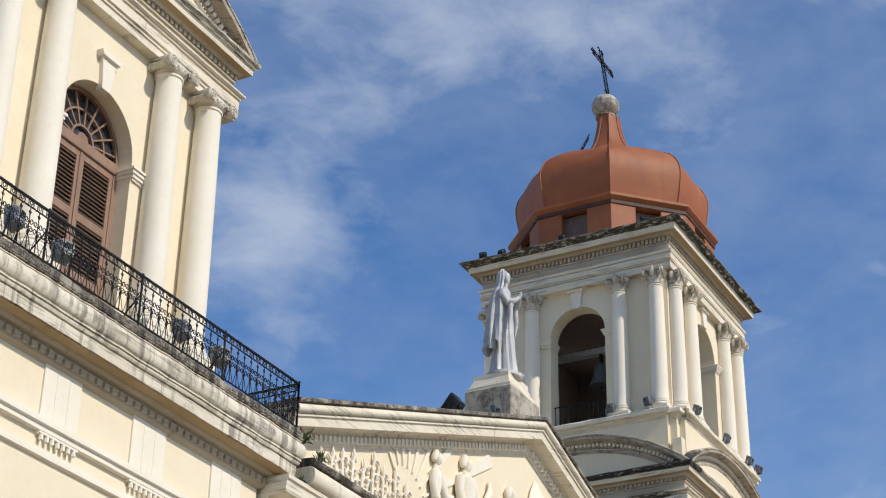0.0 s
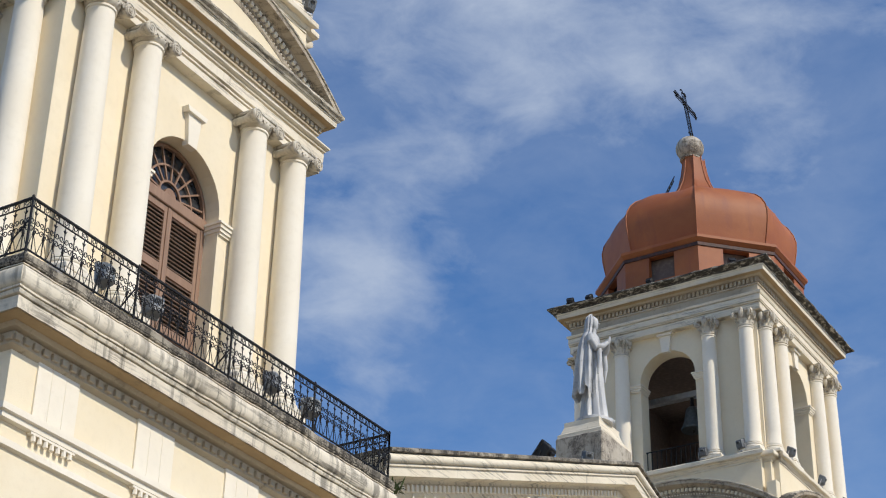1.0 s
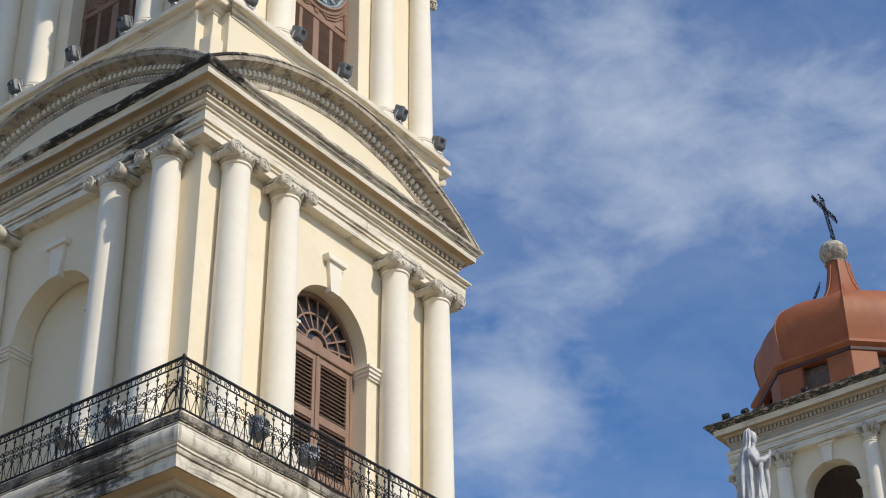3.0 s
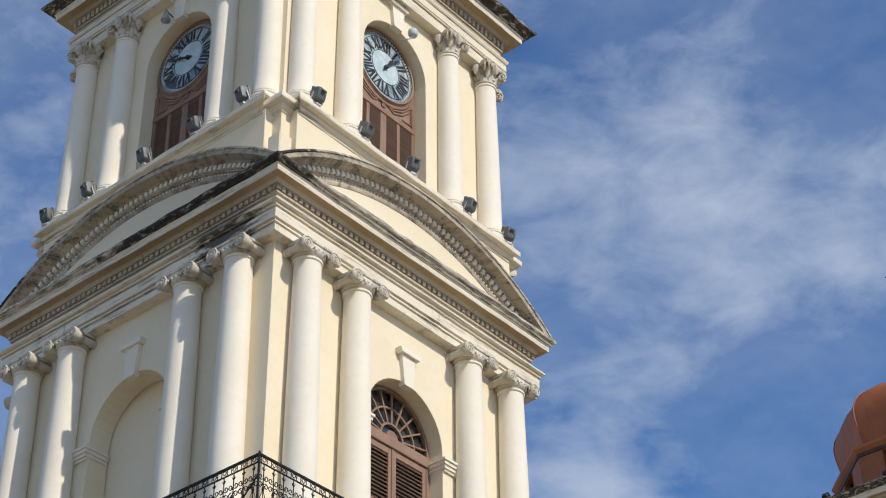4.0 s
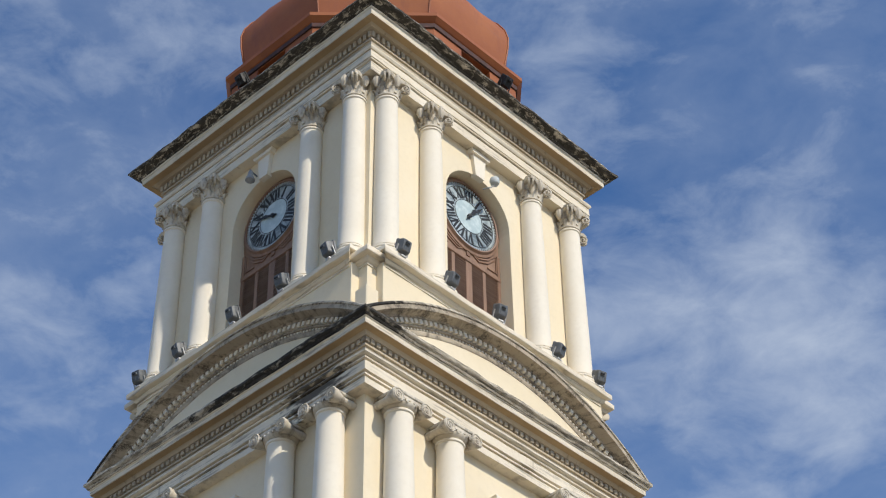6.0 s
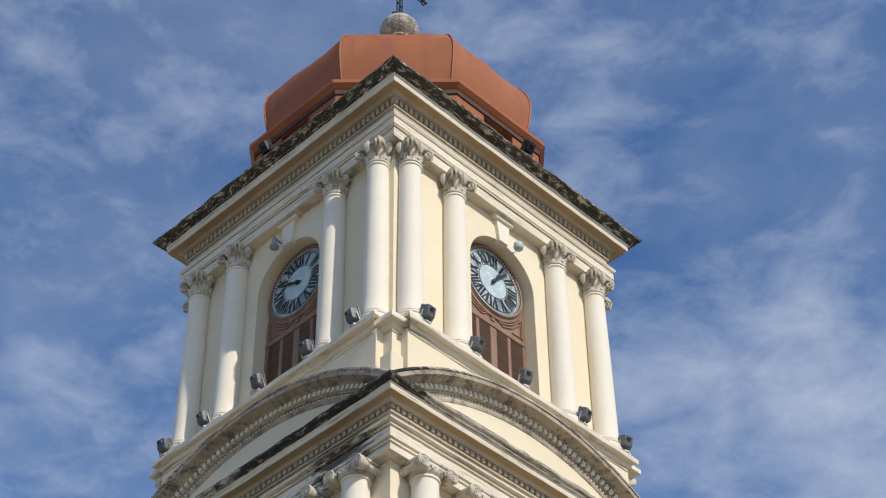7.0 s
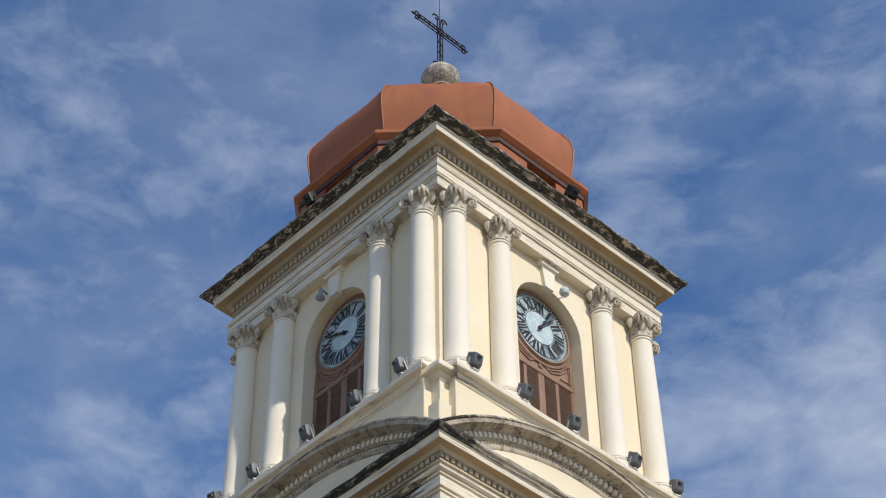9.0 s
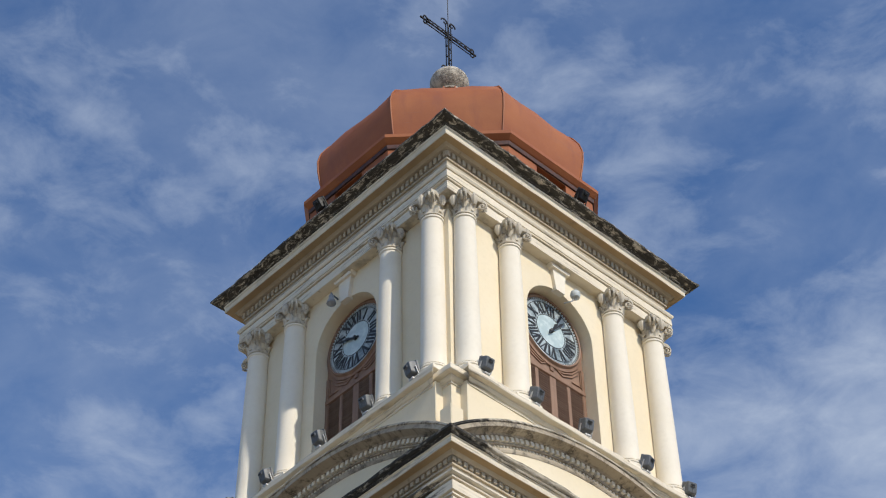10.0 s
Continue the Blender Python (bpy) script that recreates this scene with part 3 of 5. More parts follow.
def tower():
    t = thing("church_tower", "cream plaster church tower with columns, clocks and a terracotta dome", "tower")
    # first stage: plain wall, frieze and the heavy balcony cornice
    bm = bmesh.new()
    box(bm, -4.4, 4.4, -4.4, 4.4, 0, 13.46)
    low = part("lower_wall", bm, CREAM, t, "cream plaster wall with a panelled frieze")
    bm = bmesh.new()
    ring(bm, [(4.39, 11.90), (4.47, 11.92), (4.47, 12.02), (4.39, 12.05)], 24, 0.004)
    ring(bm, [(4.40, 12.30), (4.49, 12.31), (4.49, 12.39), (4.54, 12.41), (4.54, 12.51), (4.40, 12.55)], 24, 0.004)
    part("string_course", bm, WHITE, t)
    for k in (0, 1):
        for cx in (-3.4, -1.12, 1.14, 3.4):
            bm = bmesh.new()
            for xa, xb in ((-0.45, -0.158), (-0.146, 0.146), (0.158, 0.45)):
                box(bm, cx + xa, cx + xb, -4.436, -4.39, 12.56, 13.44)
            box(bm, cx - 0.44, cx + 0.44, -4.430, -4.39, 12.57, 13.43)
            tri = part("triglyph", bm, WHITE, low, "", m=side(k))
            for i in range(7):
                bm = bmesh.new()
                x = cx - 0.39 + 0.13 * i
                lathe(bm, [(0.042, 12.17), (0.03, 12.30)], 6, (x, -4.46))
                part("gutta", bm, WHITE, tri)
            bm = bmesh.new()
            box(bm, cx - 0.47, cx + 0.47, -4.49, -4.40, 12.262, 12.298)
            part("regula", bm, WHITE, tri)
    # Bed moulding below the overhang, shade included in its beige.
    bm = bmesh.new()
    prof = [(4.38, 13.40), (4.46, 13.44), (4.50, 13.46), (4.50, 13.65), (4.60, 13.67), (4.64, 13.72), (4.66, 13.745), (4.75, 13.75)]
    ring(bm, prof, 40, 0.006)
    part("bed_moulding", bm, BEIGE, t, "bed moulding in shade-toned beige", True)
    bm = bmesh.new()
    prof = [(4.66, 13.752), (4.89, 13.75), (4.895, 13.94), (4.87, 13.945), (4.87, 13.96), (4.92, 13.965), (4.94, 14.0), (4.94, 14.02), (4.90, 14.03)]
    ring(bm, prof, 60, 0.012)
    part("cornice", bm, ROLL, t, "weathered cream balcony cornice", True)
    # Strip under the balcony cornice, with underside shade in its colour.
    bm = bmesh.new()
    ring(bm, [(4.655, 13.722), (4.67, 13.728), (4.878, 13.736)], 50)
    part("soffit", bm, OCHRE, t, "ochre soffit strip darkened for shade")
    bm = bmesh.new()
    roll = [(4.87, 14.03), (4.96, 14.04), (4.96, 14.07), (4.89, 14.075)]
    for i in range(9):
        a = -math.pi / 2 + math.pi * i / 8
        roll.append((4.92 + 0.10 * math.cos(a), 14.24 + 0.17 * math.sin(a)))
    roll += [(4.88, 14.415), (4.96, 14.42), (4.96, 14.435), (4.87, 14.44)]
    ring(bm, roll, 90, 0.014)
    part("roll_moulding", bm, ROLL, t, "worn and stained half-round moulding", True)
    bm = bmesh.new()
    ring(bm, [(4.87, 14.45), (4.97, 14.46), (4.98, 14.485), (4.92, 14.49), (4.92, 14.505), (4.96, 14.51), (4.965, 14.60), (4.93, 14.64), (4.85, 14.66), (3.3, 14.66)], 80, 0.018)
    part("balcony_edge", bm, SPLASH, t, "black-stained balcony edge", True)
    for k in (0, 1):
        dentil_row(t, 4.44, -4.555, 13.50, 13.61, 0.20, 0.12, k)

    # second stage
    for k in range(4):
        bm = bmesh.new()
        arched_wall(bm, 3.5 if k % 2 == 0 else 3.04, -3.5, 0.46, 14.6, 21.2, 1.03, 14.7, 18.70)
        w = part("wall", bm, CREAM, t, "", m=side(k))
        bm = bmesh.new()
        keystone(bm, -3.5, 19.62, 20.26, 0.12, 0.19, 0.1)
        part("keystone", bm, WHITE, w)
        for s in (-1, 1) if k < 2 else ():
            bm = bmesh.new()
            impost(bm, s * 1.23, -3.52, -3.06, 18.33, 0.17)
            part("impost", bm, WHITE, w)
        if k != 0:
            bm = bmesh.new()
            box(bm, -1.2, 1.2, -3.02, -2.9, 14.65, 19.9)
            part("niche_back", bm, CREAM, w)
        for x in (-2.87, -1.575, 1.575, 2.87):
            if k != 3:
                column(t, (x, -3.72), k, "ionic")
    bm = bmesh.new()
    ring(bm, [(3.4, 21.03), (3.72, 21.04), (3.72, 21.18), (3.66, 21.185), (3.66, 21.215), (3.74, 21.22), (3.74, 21.255), (3.68, 21.26), (3.68, 21.29), (3.765, 21.30), (3.77, 21.49), (3.70, 21.495), (3.70, 21.53), (3.79, 21.535), (3.80, 21.56), (3.74, 21.565), (3.74, 21.585), (3.83, 21.59), (3.86, 21.615), (3.86, 21.65), (3.66, 21.67)], 50, 0.006)
    part("architrave", bm, ARCHITRAVE, t, "cream moulded architrave with black mould at its corner", True)
    # Frieze and bed moulding: the cornice's shade is put into their colour.
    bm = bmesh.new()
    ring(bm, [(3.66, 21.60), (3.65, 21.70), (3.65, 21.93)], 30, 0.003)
    part("frieze", bm, BEIGE, t, "plain frieze in shade-toned beige", True)
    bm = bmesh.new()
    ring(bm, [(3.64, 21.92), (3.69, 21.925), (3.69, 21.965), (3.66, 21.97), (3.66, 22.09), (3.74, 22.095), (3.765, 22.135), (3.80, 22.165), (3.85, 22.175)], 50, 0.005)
    part("bed_moulding", bm, BEIGE, t, "bed moulding in shade-toned beige", True)
    bm = bmesh.new()
    ring(bm, [(3.80, 22.178), (3.925, 22.176), (3.93, 22.19), (3.935, 22.275), (3.955, 22.29), (3.96, 22.315)], 50, 0.006)
    part("cornice", bm, TRIM, t, "cream cornice fascia", True)
    # Darkened strip that paints the shade below this cornice.
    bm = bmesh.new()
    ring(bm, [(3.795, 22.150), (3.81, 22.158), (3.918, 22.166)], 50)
    part("soffit", bm, OCHRE, t, "ochre soffit strip darkened for shade")
    bm = bmesh.new()
    ring(bm, [(3.94, 22.30), (3.98, 22.31), (4.0, 22.34), (3.99, 22.355), (4.03, 22.375), (4.05, 22.40), (4.05, 22.455), (4.0, 22.49), (3.4, 22.62)], 70, 0.018)
    part("coping", bm, DRIP, t, "mould-blackened cornice coping", True)
    for k in (0, 1):
        dentil_row(t, 3.68, -3.725, 21.985, 22.085, 0.145, 0.09, k)
    for k in range(4):
        bm = bmesh.new()
        # tympanum behind the segmental cornice
        n = 30
        top = [(SEG_R * math.sin(-SEG_HALF + 2 * SEG_HALF * i / n), SEG_ZC + (SEG_R - 0.3) * math.cos(-SEG_HALF + 2 * SEG_HALF * i / n)) for i in range(n + 1)]
        for (xa, za), (xb, zb) in zip(top, top[1:]):
            za, zb = max(za, 22.42), max(zb, 22.42)
            quad(bm, (xa, -3.66, 22.3), (xb, -3.66, 22.3), (xb, -3.66, zb), (xa, -3.66, za))
        tp = part("tympanum", bm, CREAM, t, "", m=side(k))
        bm = bmesh.new()
        arc_solid(bm, [(-3.4, -0.45), (-3.67, -0.45), (-3.69, -0.42), (-3.69, -0.36), (-3.67, -0.355), (-3.67, -0.30), (-3.715, -0.295), (-3.715, -0.265), (-3.69, -0.26), (-3.69, -0.15), (-3.77, -0.145), (-3.79, -0.115), (-4.0, -0.085), (-4.005, 0.0), (-3.4, 0.0)], SEG_R, SEG_ZC, SEG_HALF, 60)
        part("segmental_cornice", bm, GREYED, tp, "", True)
        bm = bmesh.new()
        arc_solid(bm, [(-3.38, 0.0), (-4.0, -0.004), (-4.03, 0.015), (-4.03, 0.05), (-3.99, 0.07), (-3.38, 0.075)], SEG_R, SEG_ZC, SEG_HALF, 70)
        part("segmental_coping", bm, DRIP, tp, "", True)
        bm = bmesh.new()
        for i in range(79):
            a = -SEG_HALF * 0.9 + 1.8 * SEG_HALF * i / 78
            box(bm, -0.018, 0.018, -3.69, -3.66, SEG_R - 0.345, SEG_R - 0.31, Matrix.Translation((0, 0, SEG_ZC)) @ Matrix.Rotation(a, 4, "Y"))
        tagged(part("bead_course", bm, WHITE, tp), kind="stuff")
        bm = bmesh.new()
        nd = 54
        for i in range(nd + 1):
            a = -SEG_HALF * 0.93 + 1.86 * SEG_HALF * i / nd
            box(bm, -0.042, 0.042, -3.775, -3.68, SEG_R - 0.25, SEG_R - 0.155, Matrix.Translation((0, 0, SEG_ZC)) @ Matrix.Rotation(a, 4, "Y"))
        tagged(part("dentil_course", bm, WHITE, tp), kind="stuff")

    # third stage
    bm = bmesh.new()
    ring(bm, [(3.40, 22.5), (3.40, 24.24)])
    part("plinth", bm, CREAM, t)
    for sx in (-1, 1):
        for sy in (-1, 1):
            bm = bmesh.new()
            xs, ys = sorted((sx * 3.3, sx * 3.62)), sorted((sy * 3.3, sy * 3.62))
            box(bm, xs[0], xs[1], ys[0], ys[1], 22.5, 23.42, None, 0.02)
            part("corner_block", bm, CREAM, t)
    bm = bmesh.new()
    ring(bm, LEDGE, 40, 0.008)
    part("ledge", bm, TRIM, t, "", True)
    for k in range(4):
        bm = bmesh.new()
        box(bm, -3.17, 3.17, -3.59, -3.38, 22.55, 24.25, None, 0.008)
        part("plinth_panel", bm, CREAM, t, "", m=side(k))
        bm = bmesh.new()
        front = [(3.3, 24.128)] + [(p + 0.19, z + 0.003) for p, z in LEDGE[:-1]] + [(3.3, 24.545)]
        rows = []
        for i in range(41):
            u = -1 + i / 20
            rows.append([(u * (3.31 + min(0.0, p - 3.79)), -p - 0.007 * math.sin(i * 5.3 + z * 9), z) for p, z in front])
        vs = loft(bm, rows)
        bm.faces.new(vs[0])
        bm.faces.new(vs[-1])
        part("front_ledge", bm, TRIM, t, "", False, side(k))
    for k in range(4):
        bm = bmesh.new()
        arched_wall(bm, 3.2 if k % 2 == 0 else 2.62, -3.2, 0.58, 24.4, 29.46, 0.98, 24.5, 27.85)
        w = part("wall", bm, CREAM, t, "", m=side(k))
        # Inner faces get a darker colour that carries the chamber's shade.
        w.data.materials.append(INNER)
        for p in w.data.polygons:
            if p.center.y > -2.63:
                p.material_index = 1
        bm = bmesh.new()
        keystone(bm, -3.2, 28.76, 29.34, 0.13, 0.20, 0.09)
        part("keystone", bm, WHITE, w)
        for x in (-2.87, -1.575, 1.575, 2.87):
            column(t, (x, -3.34), k, "corinthian")
    # Floor coloured near-black in place of the chamber's shade.
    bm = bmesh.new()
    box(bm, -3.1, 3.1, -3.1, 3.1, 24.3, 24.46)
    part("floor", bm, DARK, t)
    # Ceiling colour darkened to stand for the shaded chamber.
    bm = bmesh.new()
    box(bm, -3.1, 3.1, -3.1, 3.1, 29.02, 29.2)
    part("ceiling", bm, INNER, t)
    bm = bmesh.new()
    ring(bm, [(3.0, 29.44), (3.44, 29.445), (3.44, 29.68), (3.40, 29.685), (3.40, 29.705), (3.475, 29.71), (3.48, 29.735), (3.43, 29.74), (3.43, 29.76), (3.485, 29.77), (3.485, 29.96), (3.43, 29.965), (3.43, 29.985), (3.50, 29.99), (3.53, 30.03), (3.53, 30.075), (3.42, 30.09)], 50, 0.005)
    part("architrave", bm, TRIM, t, "cream moulded architrave", True)
    # Upper frieze and bed moulding, coloured darker for the roof edge's shade.
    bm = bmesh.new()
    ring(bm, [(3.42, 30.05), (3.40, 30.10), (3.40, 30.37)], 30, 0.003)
    part("frieze", bm, BEIGE, t, "plain frieze in shade-toned beige", True)
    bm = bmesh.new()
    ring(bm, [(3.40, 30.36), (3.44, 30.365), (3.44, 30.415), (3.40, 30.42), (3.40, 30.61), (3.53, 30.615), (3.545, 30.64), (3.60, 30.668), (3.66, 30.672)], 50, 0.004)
    part("bed_moulding", bm, BEIGE, t, "bed moulding in shade-toned beige", True)
    bm = bmesh.new()
    ring(bm, [(3.60, 30.668), (3.755, 30.666), (3.76, 30.68), (3.765, 30.80), (3.785, 30.815), (3.79, 30.86)], 50, 0.005)
    part("cornice", bm, TRIM, t, "cream cornice fascia below the roof edge", True)
    # Thin strip below the roof cornice, coloured for its shaded underside.
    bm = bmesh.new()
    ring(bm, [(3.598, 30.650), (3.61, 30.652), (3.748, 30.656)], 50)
    part("soffit", bm, OCHRE, t, "ochre soffit strip darkened for shade")
    bm = bmesh.new()
    ring(bm, [(3.77, 30.85), (3.82, 30.865), (3.84, 30.895), (3.83, 30.905), (3.89, 30.925), (3.95, 30.945), (3.99, 30.965), (4.01, 30.985), (4.01, 31.03), (3.95, 31.07), (3.3, 31.12)], 90, 0.024)
    part("coping", bm, CREST, t, "black mould-covered roof coping", True)
    for k in (0, 1):
        dentil_row(t, 3.40, -3.475, 30.435, 30.60, 0.145, 0.092, k)
    bm = bmesh.new()
    box(bm, -3.6, 3.6, -3.6, 3.6, 30.9, 31.1)
    part("roof_slab", bm, STONE, t)

    # drum: eight walls with a low opening in each, then the band and the dome
    ap = 3.55 * math.cos(math.pi / 8)
    hw = 3.55 * math.sin(math.pi / 8)
    for i in range(8):
        bm = bmesh.new()
        for x0, x1, z0, z1 in ((-hw, -0.47, 31.1, 32.6), (0.47, hw, 31.1, 32.6), (-0.47, 0.47, 32.42, 32.6), (-0.47, 0.47, 31.1, 31.5)):
            box(bm, x0, x1, -ap, -ap + 0.22, z0, z1)
        part("drum_wall", bm, TERRA, t, "", m=Matrix.Rotation(math.pi / 4 * i, 4, "Z"))
    # Core behind the drum openings, its colour dimmed to look shaded.
    bm = bmesh.new()
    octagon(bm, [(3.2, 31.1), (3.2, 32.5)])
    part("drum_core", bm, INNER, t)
    bm = bmesh.new()
    octagon(bm, [(3.56, 32.56), (3.62, 32.6), (3.70, 32.68), (3.72, 32.70), (3.72, 32.80), (3.15, 32.86)])
    part("drum_band", bm, TERRA, t, "moulded terracotta band under the dome")
    # The band's overhang shadow, drawn as a dark strip round the drum.
    bm = bmesh.new()
    octagon(bm, [(3.555, 32.44), (3.59, 32.45), (3.60, 32.565), (3.5, 32.58)])
    part("drum_shadow", bm, TERRA_SHADOW, t, "dark red shadow line drawn under the band")
    bm = bmesh.new()
    # dome: eight curved faces, each rounded a little outwards
    prof = dome_profile()
    rows = []
    for r, z in prof:
        row = []
        for i in range(8):
            a0, a1 = math.pi / 8 + math.pi / 4 * i, math.pi / 8 + math.pi / 4 * (i + 1)
            p0, p1 = Vector((r * math.cos(a0), r * math.sin(a0), z)), Vector((r * math.cos(a1), r * math.sin(a1), z))
            for j in range(4):
                q = p0.lerp(p1, j / 4)
                d = 0.015 * noise.noise((q.x * 1.1, q.y * 1.1, q.z * 1.1))
                row.append(q * (1 + d / 3.4) if j else q)
        rows.append(row)
    loft(bm, rows)
    part("dome", bm, TERRA, t, "terracotta-painted onion dome with eight faces", True)
    for i in range(8):
        bm = bmesh.new()
        a = math.pi / 8 + math.pi / 4 * i
        tube(bm, [(r * 1.003 * math.cos(a), r * 1.003 * math.sin(a), z) for r, z in prof], 0.022, 6)
        part("seam", bm, TERRA, t, "", True)
    bm = bmesh.new()
    prof = [(0.38, 38.04), (0.39, 38.08), (0.36, 38.10)]
    for i in range(14):
        a = -1.25 + (1.25 + math.pi / 2 - 0.05) * i / 13
        prof.append((0.52 * math.cos(a), 38.54 + 0.48 * math.sin(a)))
    lathe(bm, prof, 24)
    part("ball_finial", bm, STONE, t, "pitted grey stone ball", True)
    return t


def cross(at, lean):
    c = thing("iron_cross", "black wrought-iron openwork cross on a stone ball", "cross", group="tower crosses", m=Matrix.Translation(at) @ Matrix.Rotation(radians(lean), 4, "X"))
    bm = bmesh.new()
    for dx in (-0.055, 0.055):
        for dy in (-0.04, 0.04):
            tube(bm, [(dx, dy, 0), (dx, dy, 2.08)], 0.016, 4)
    for i in range(8):
        s = 1 if i % 2 else -1
        tube(bm, [(-0.06 * s, -0.04, 0.22 * i + 0.05), (0.06 * s, -0.04, 0.22 * i + 0.24)], 0.013, 4)
        tube(bm, [(-0.06, 0.045 * s, 0.22 * i + 0.1), (0.06, 0.045 * s, 0.22 * i + 0.1)], 0.02, 4)
    part("upright", bm, IRON, c)
    bm = bmesh.new()
    for dz in (-0.055, 0.055):
        for dy in (-0.04, 0.04):
            tube(bm, [(-0.86, dy, 1.58 + dz), (0.86, dy, 1.58 + dz)], 0.016, 4)
    for i in range(10):
        s = 1 if i % 2 else -1
        x = -0.85 + 0.17 * i
        tube(bm, [(x, -0.04, 1.58 - 0.055 * s), (x + 0.17, -0.04, 1.58 + 0.055 * s)], 0.014, 4)
    for s in (-1, 1):
        tube(bm, [(s * 0.8, 0, 1.58), (s * 1.02, 0, 1.58)], 0.03, 4)
    part("crossbar", bm, IRON, c)
    for x, z, a in ((-0.86, 1.58, 0), (0.86, 1.58, 0), (0, 2.1, 1), (0, 0.1, 2)):
        bm = bmesh.new()
        for s in (-1, 1):
            if a == 0:
                tube(bm, spiral(x, z + s * 0.1, 0.1, 0.035, -s * math.pi / 2, s * 0.85, 12), 0.02, 4)
            else:
                tube(bm, spiral(x + s * 0.13, z, 0.13, 0.04, math.pi / 2 * (1 - s) + 0.0, s * 0.9, 12), 0.022, 4)
        part("scroll", bm, IRON, c)
    bm = bmesh.new()
    for ang in (35, 125):
        r = Matrix.Rotation(radians(ang), 4, "Y")
        p = [(r @ Vector((s * 0.26, 0, 0))) + Vector((0, 0, 1.58)) for s in (-1, 1)]
        tube(bm, p, 0.012, 4)
    part("ray", bm, IRON, c)
    return c


def tube_rod(parent, z0, z1):
    bm = bmesh.new()
    tube(bm, [(0, 0, z0), (0, 0, z1)], 0.012, 5)
    part("lightning_rod", bm, IRON, parent)


clock_tower = tower()
bell_tower = copy_thing(clock_tower, Matrix.Translation((D, 0, 0)))
bell_tower.name = "bell_tower"
clock_tower.name = "clock_tower"
tagged(bell_tower, "cream plaster bell tower with open arches and a terracotta dome", "tower")
tagged(clock_tower, "cream plaster clock tower with paired columns and a terracotta dome", "tower")
for k in range(4):
    for s in (-1, 1):
        bm = bmesh.new()
        impost(bm, s * 1.13, -3.22, -2.66, 27.55, 0.14)
        part("impost", bm, WHITE, bell_tower, "", m=side(k))
for ob in bell_tower.children:
    if ob.name.startswith("ball_finial"):
        ob.matrix_basis = Matrix.Translation((-0.04, 0.10, 0))
near_cross = cross((0, 0, 39.0), 0)
tube_rod(near_cross, 1.95, 4.2)
far_cross = cross((D, 0, 39.0), -7)

# ---- front gable between the towers ----
AX, AZ, SLOPE = D / 2, 19.13, 0.345
gable = thing("gable_front", "cream plaster church gable with a relief and heavy cornice", "pediment")


def rake(bm, prof, wear=0.0):
    """A moulding that climbs to the gable's peak: prof holds (y, drop below the top edge)."""
    n = 60
    rows = []
    for i in range(n + 1):
        x = 5.06 + (AX - 5.06) * 2 * i / n
        z = AZ - SLOPE * abs(x - AX)
        row = []
        for y, d in prof:
            w = wear * noise.noise((x * 3, y * 5, d * 6))
            row.append((x, y + w, z - d + w * 0.5))
        rows.append(row)
    vs = loft(bm, rows)
    for row in (vs[0], vs[-1]):
        bm.faces.new(row)


bm = bmesh.new()
rake(bm, [(-3.6, 0.86), (-4.22, 0.86), (-4.26, 0.80), (-4.26, 0.62), (-4.34, 0.60), (-4.38, 0.56), (-4.66, 0.54), (-4.67, 0.36), (-4.71, 0.345), (-4.71, 0.30), (-3.6, 0.30)], 0.004)
part("raking_cornice", bm, TRIM, gable, "cream raking cornice with black drips", True)
bm = bmesh.new()
roll = [(-3.6, 0.295)]
for i in range(8):
    a = -math.pi / 2 + math.pi * i / 7
    roll.append((-4.70 - 0.10 * math.cos(a), 0.19 - 0.10 * math.sin(a)))
rake(bm, roll + [(-3.6, 0.085)], 0.012)
part("roll_moulding", bm, TRIM, gable, "", True)
bm = bmesh.new()
rake(bm, [(-3.6, 0.08), (-4.76, 0.085), (-4.82, 0.07), (-4.82, 0.01), (-4.78, -0.02), (-2.6, -0.06), (-2.6, 0.3)], 0.014)
part("coping", bm, SPLASH, gable, "stained and chipped gable coping", True)
bm = bmesh.new()
slope_ang = math.atan(SLOPE)
for s in (-1, 1):
    for i in range(62):
        x = AX + s * (0.25 + 0.168 * i)
        z = AZ - SLOPE * abs(x - AX)
        box(bm, x - 0.05, x + 0.05, -4.34, -4.25, z - 0.78, z - 0.64)
tagged(part("dentil_course", bm, WHITE, gable), kind="stuff")
bm = bmesh.new()
loft(bm, [[(4.6, y, 13.4), (D - 4.6, y, 13.4), (D - 4.6, y, AZ - SLOPE * (AX - 4.6) - 0.7), (AX, y, AZ - 0.7), (4.6, y, AZ - SLOPE * (AX - 4.6) - 0.7)] for y in (-4.2, -2.6)])
quad(bm, (4.6, -4.2, 13.4), (D - 4.6, -4.2, 13.4), (D - 4.6, -4.2, 14.5), (4.6, -4.2, 14.5))
bm.faces.new([bm.verts.new(p) for p in ((4.6, -4.2, 14.5), (D - 4.6, -4.2, 14.5), (D - 4.6, -4.2, AZ - SLOPE * (AX - 4.6) - 0.7), (AX, -4.2, AZ - 0.7), (4.6, -4.2, AZ - SLOPE * (AX - 4.6) - 0.7))])
part("gable_wall", bm, CREAM, gable)


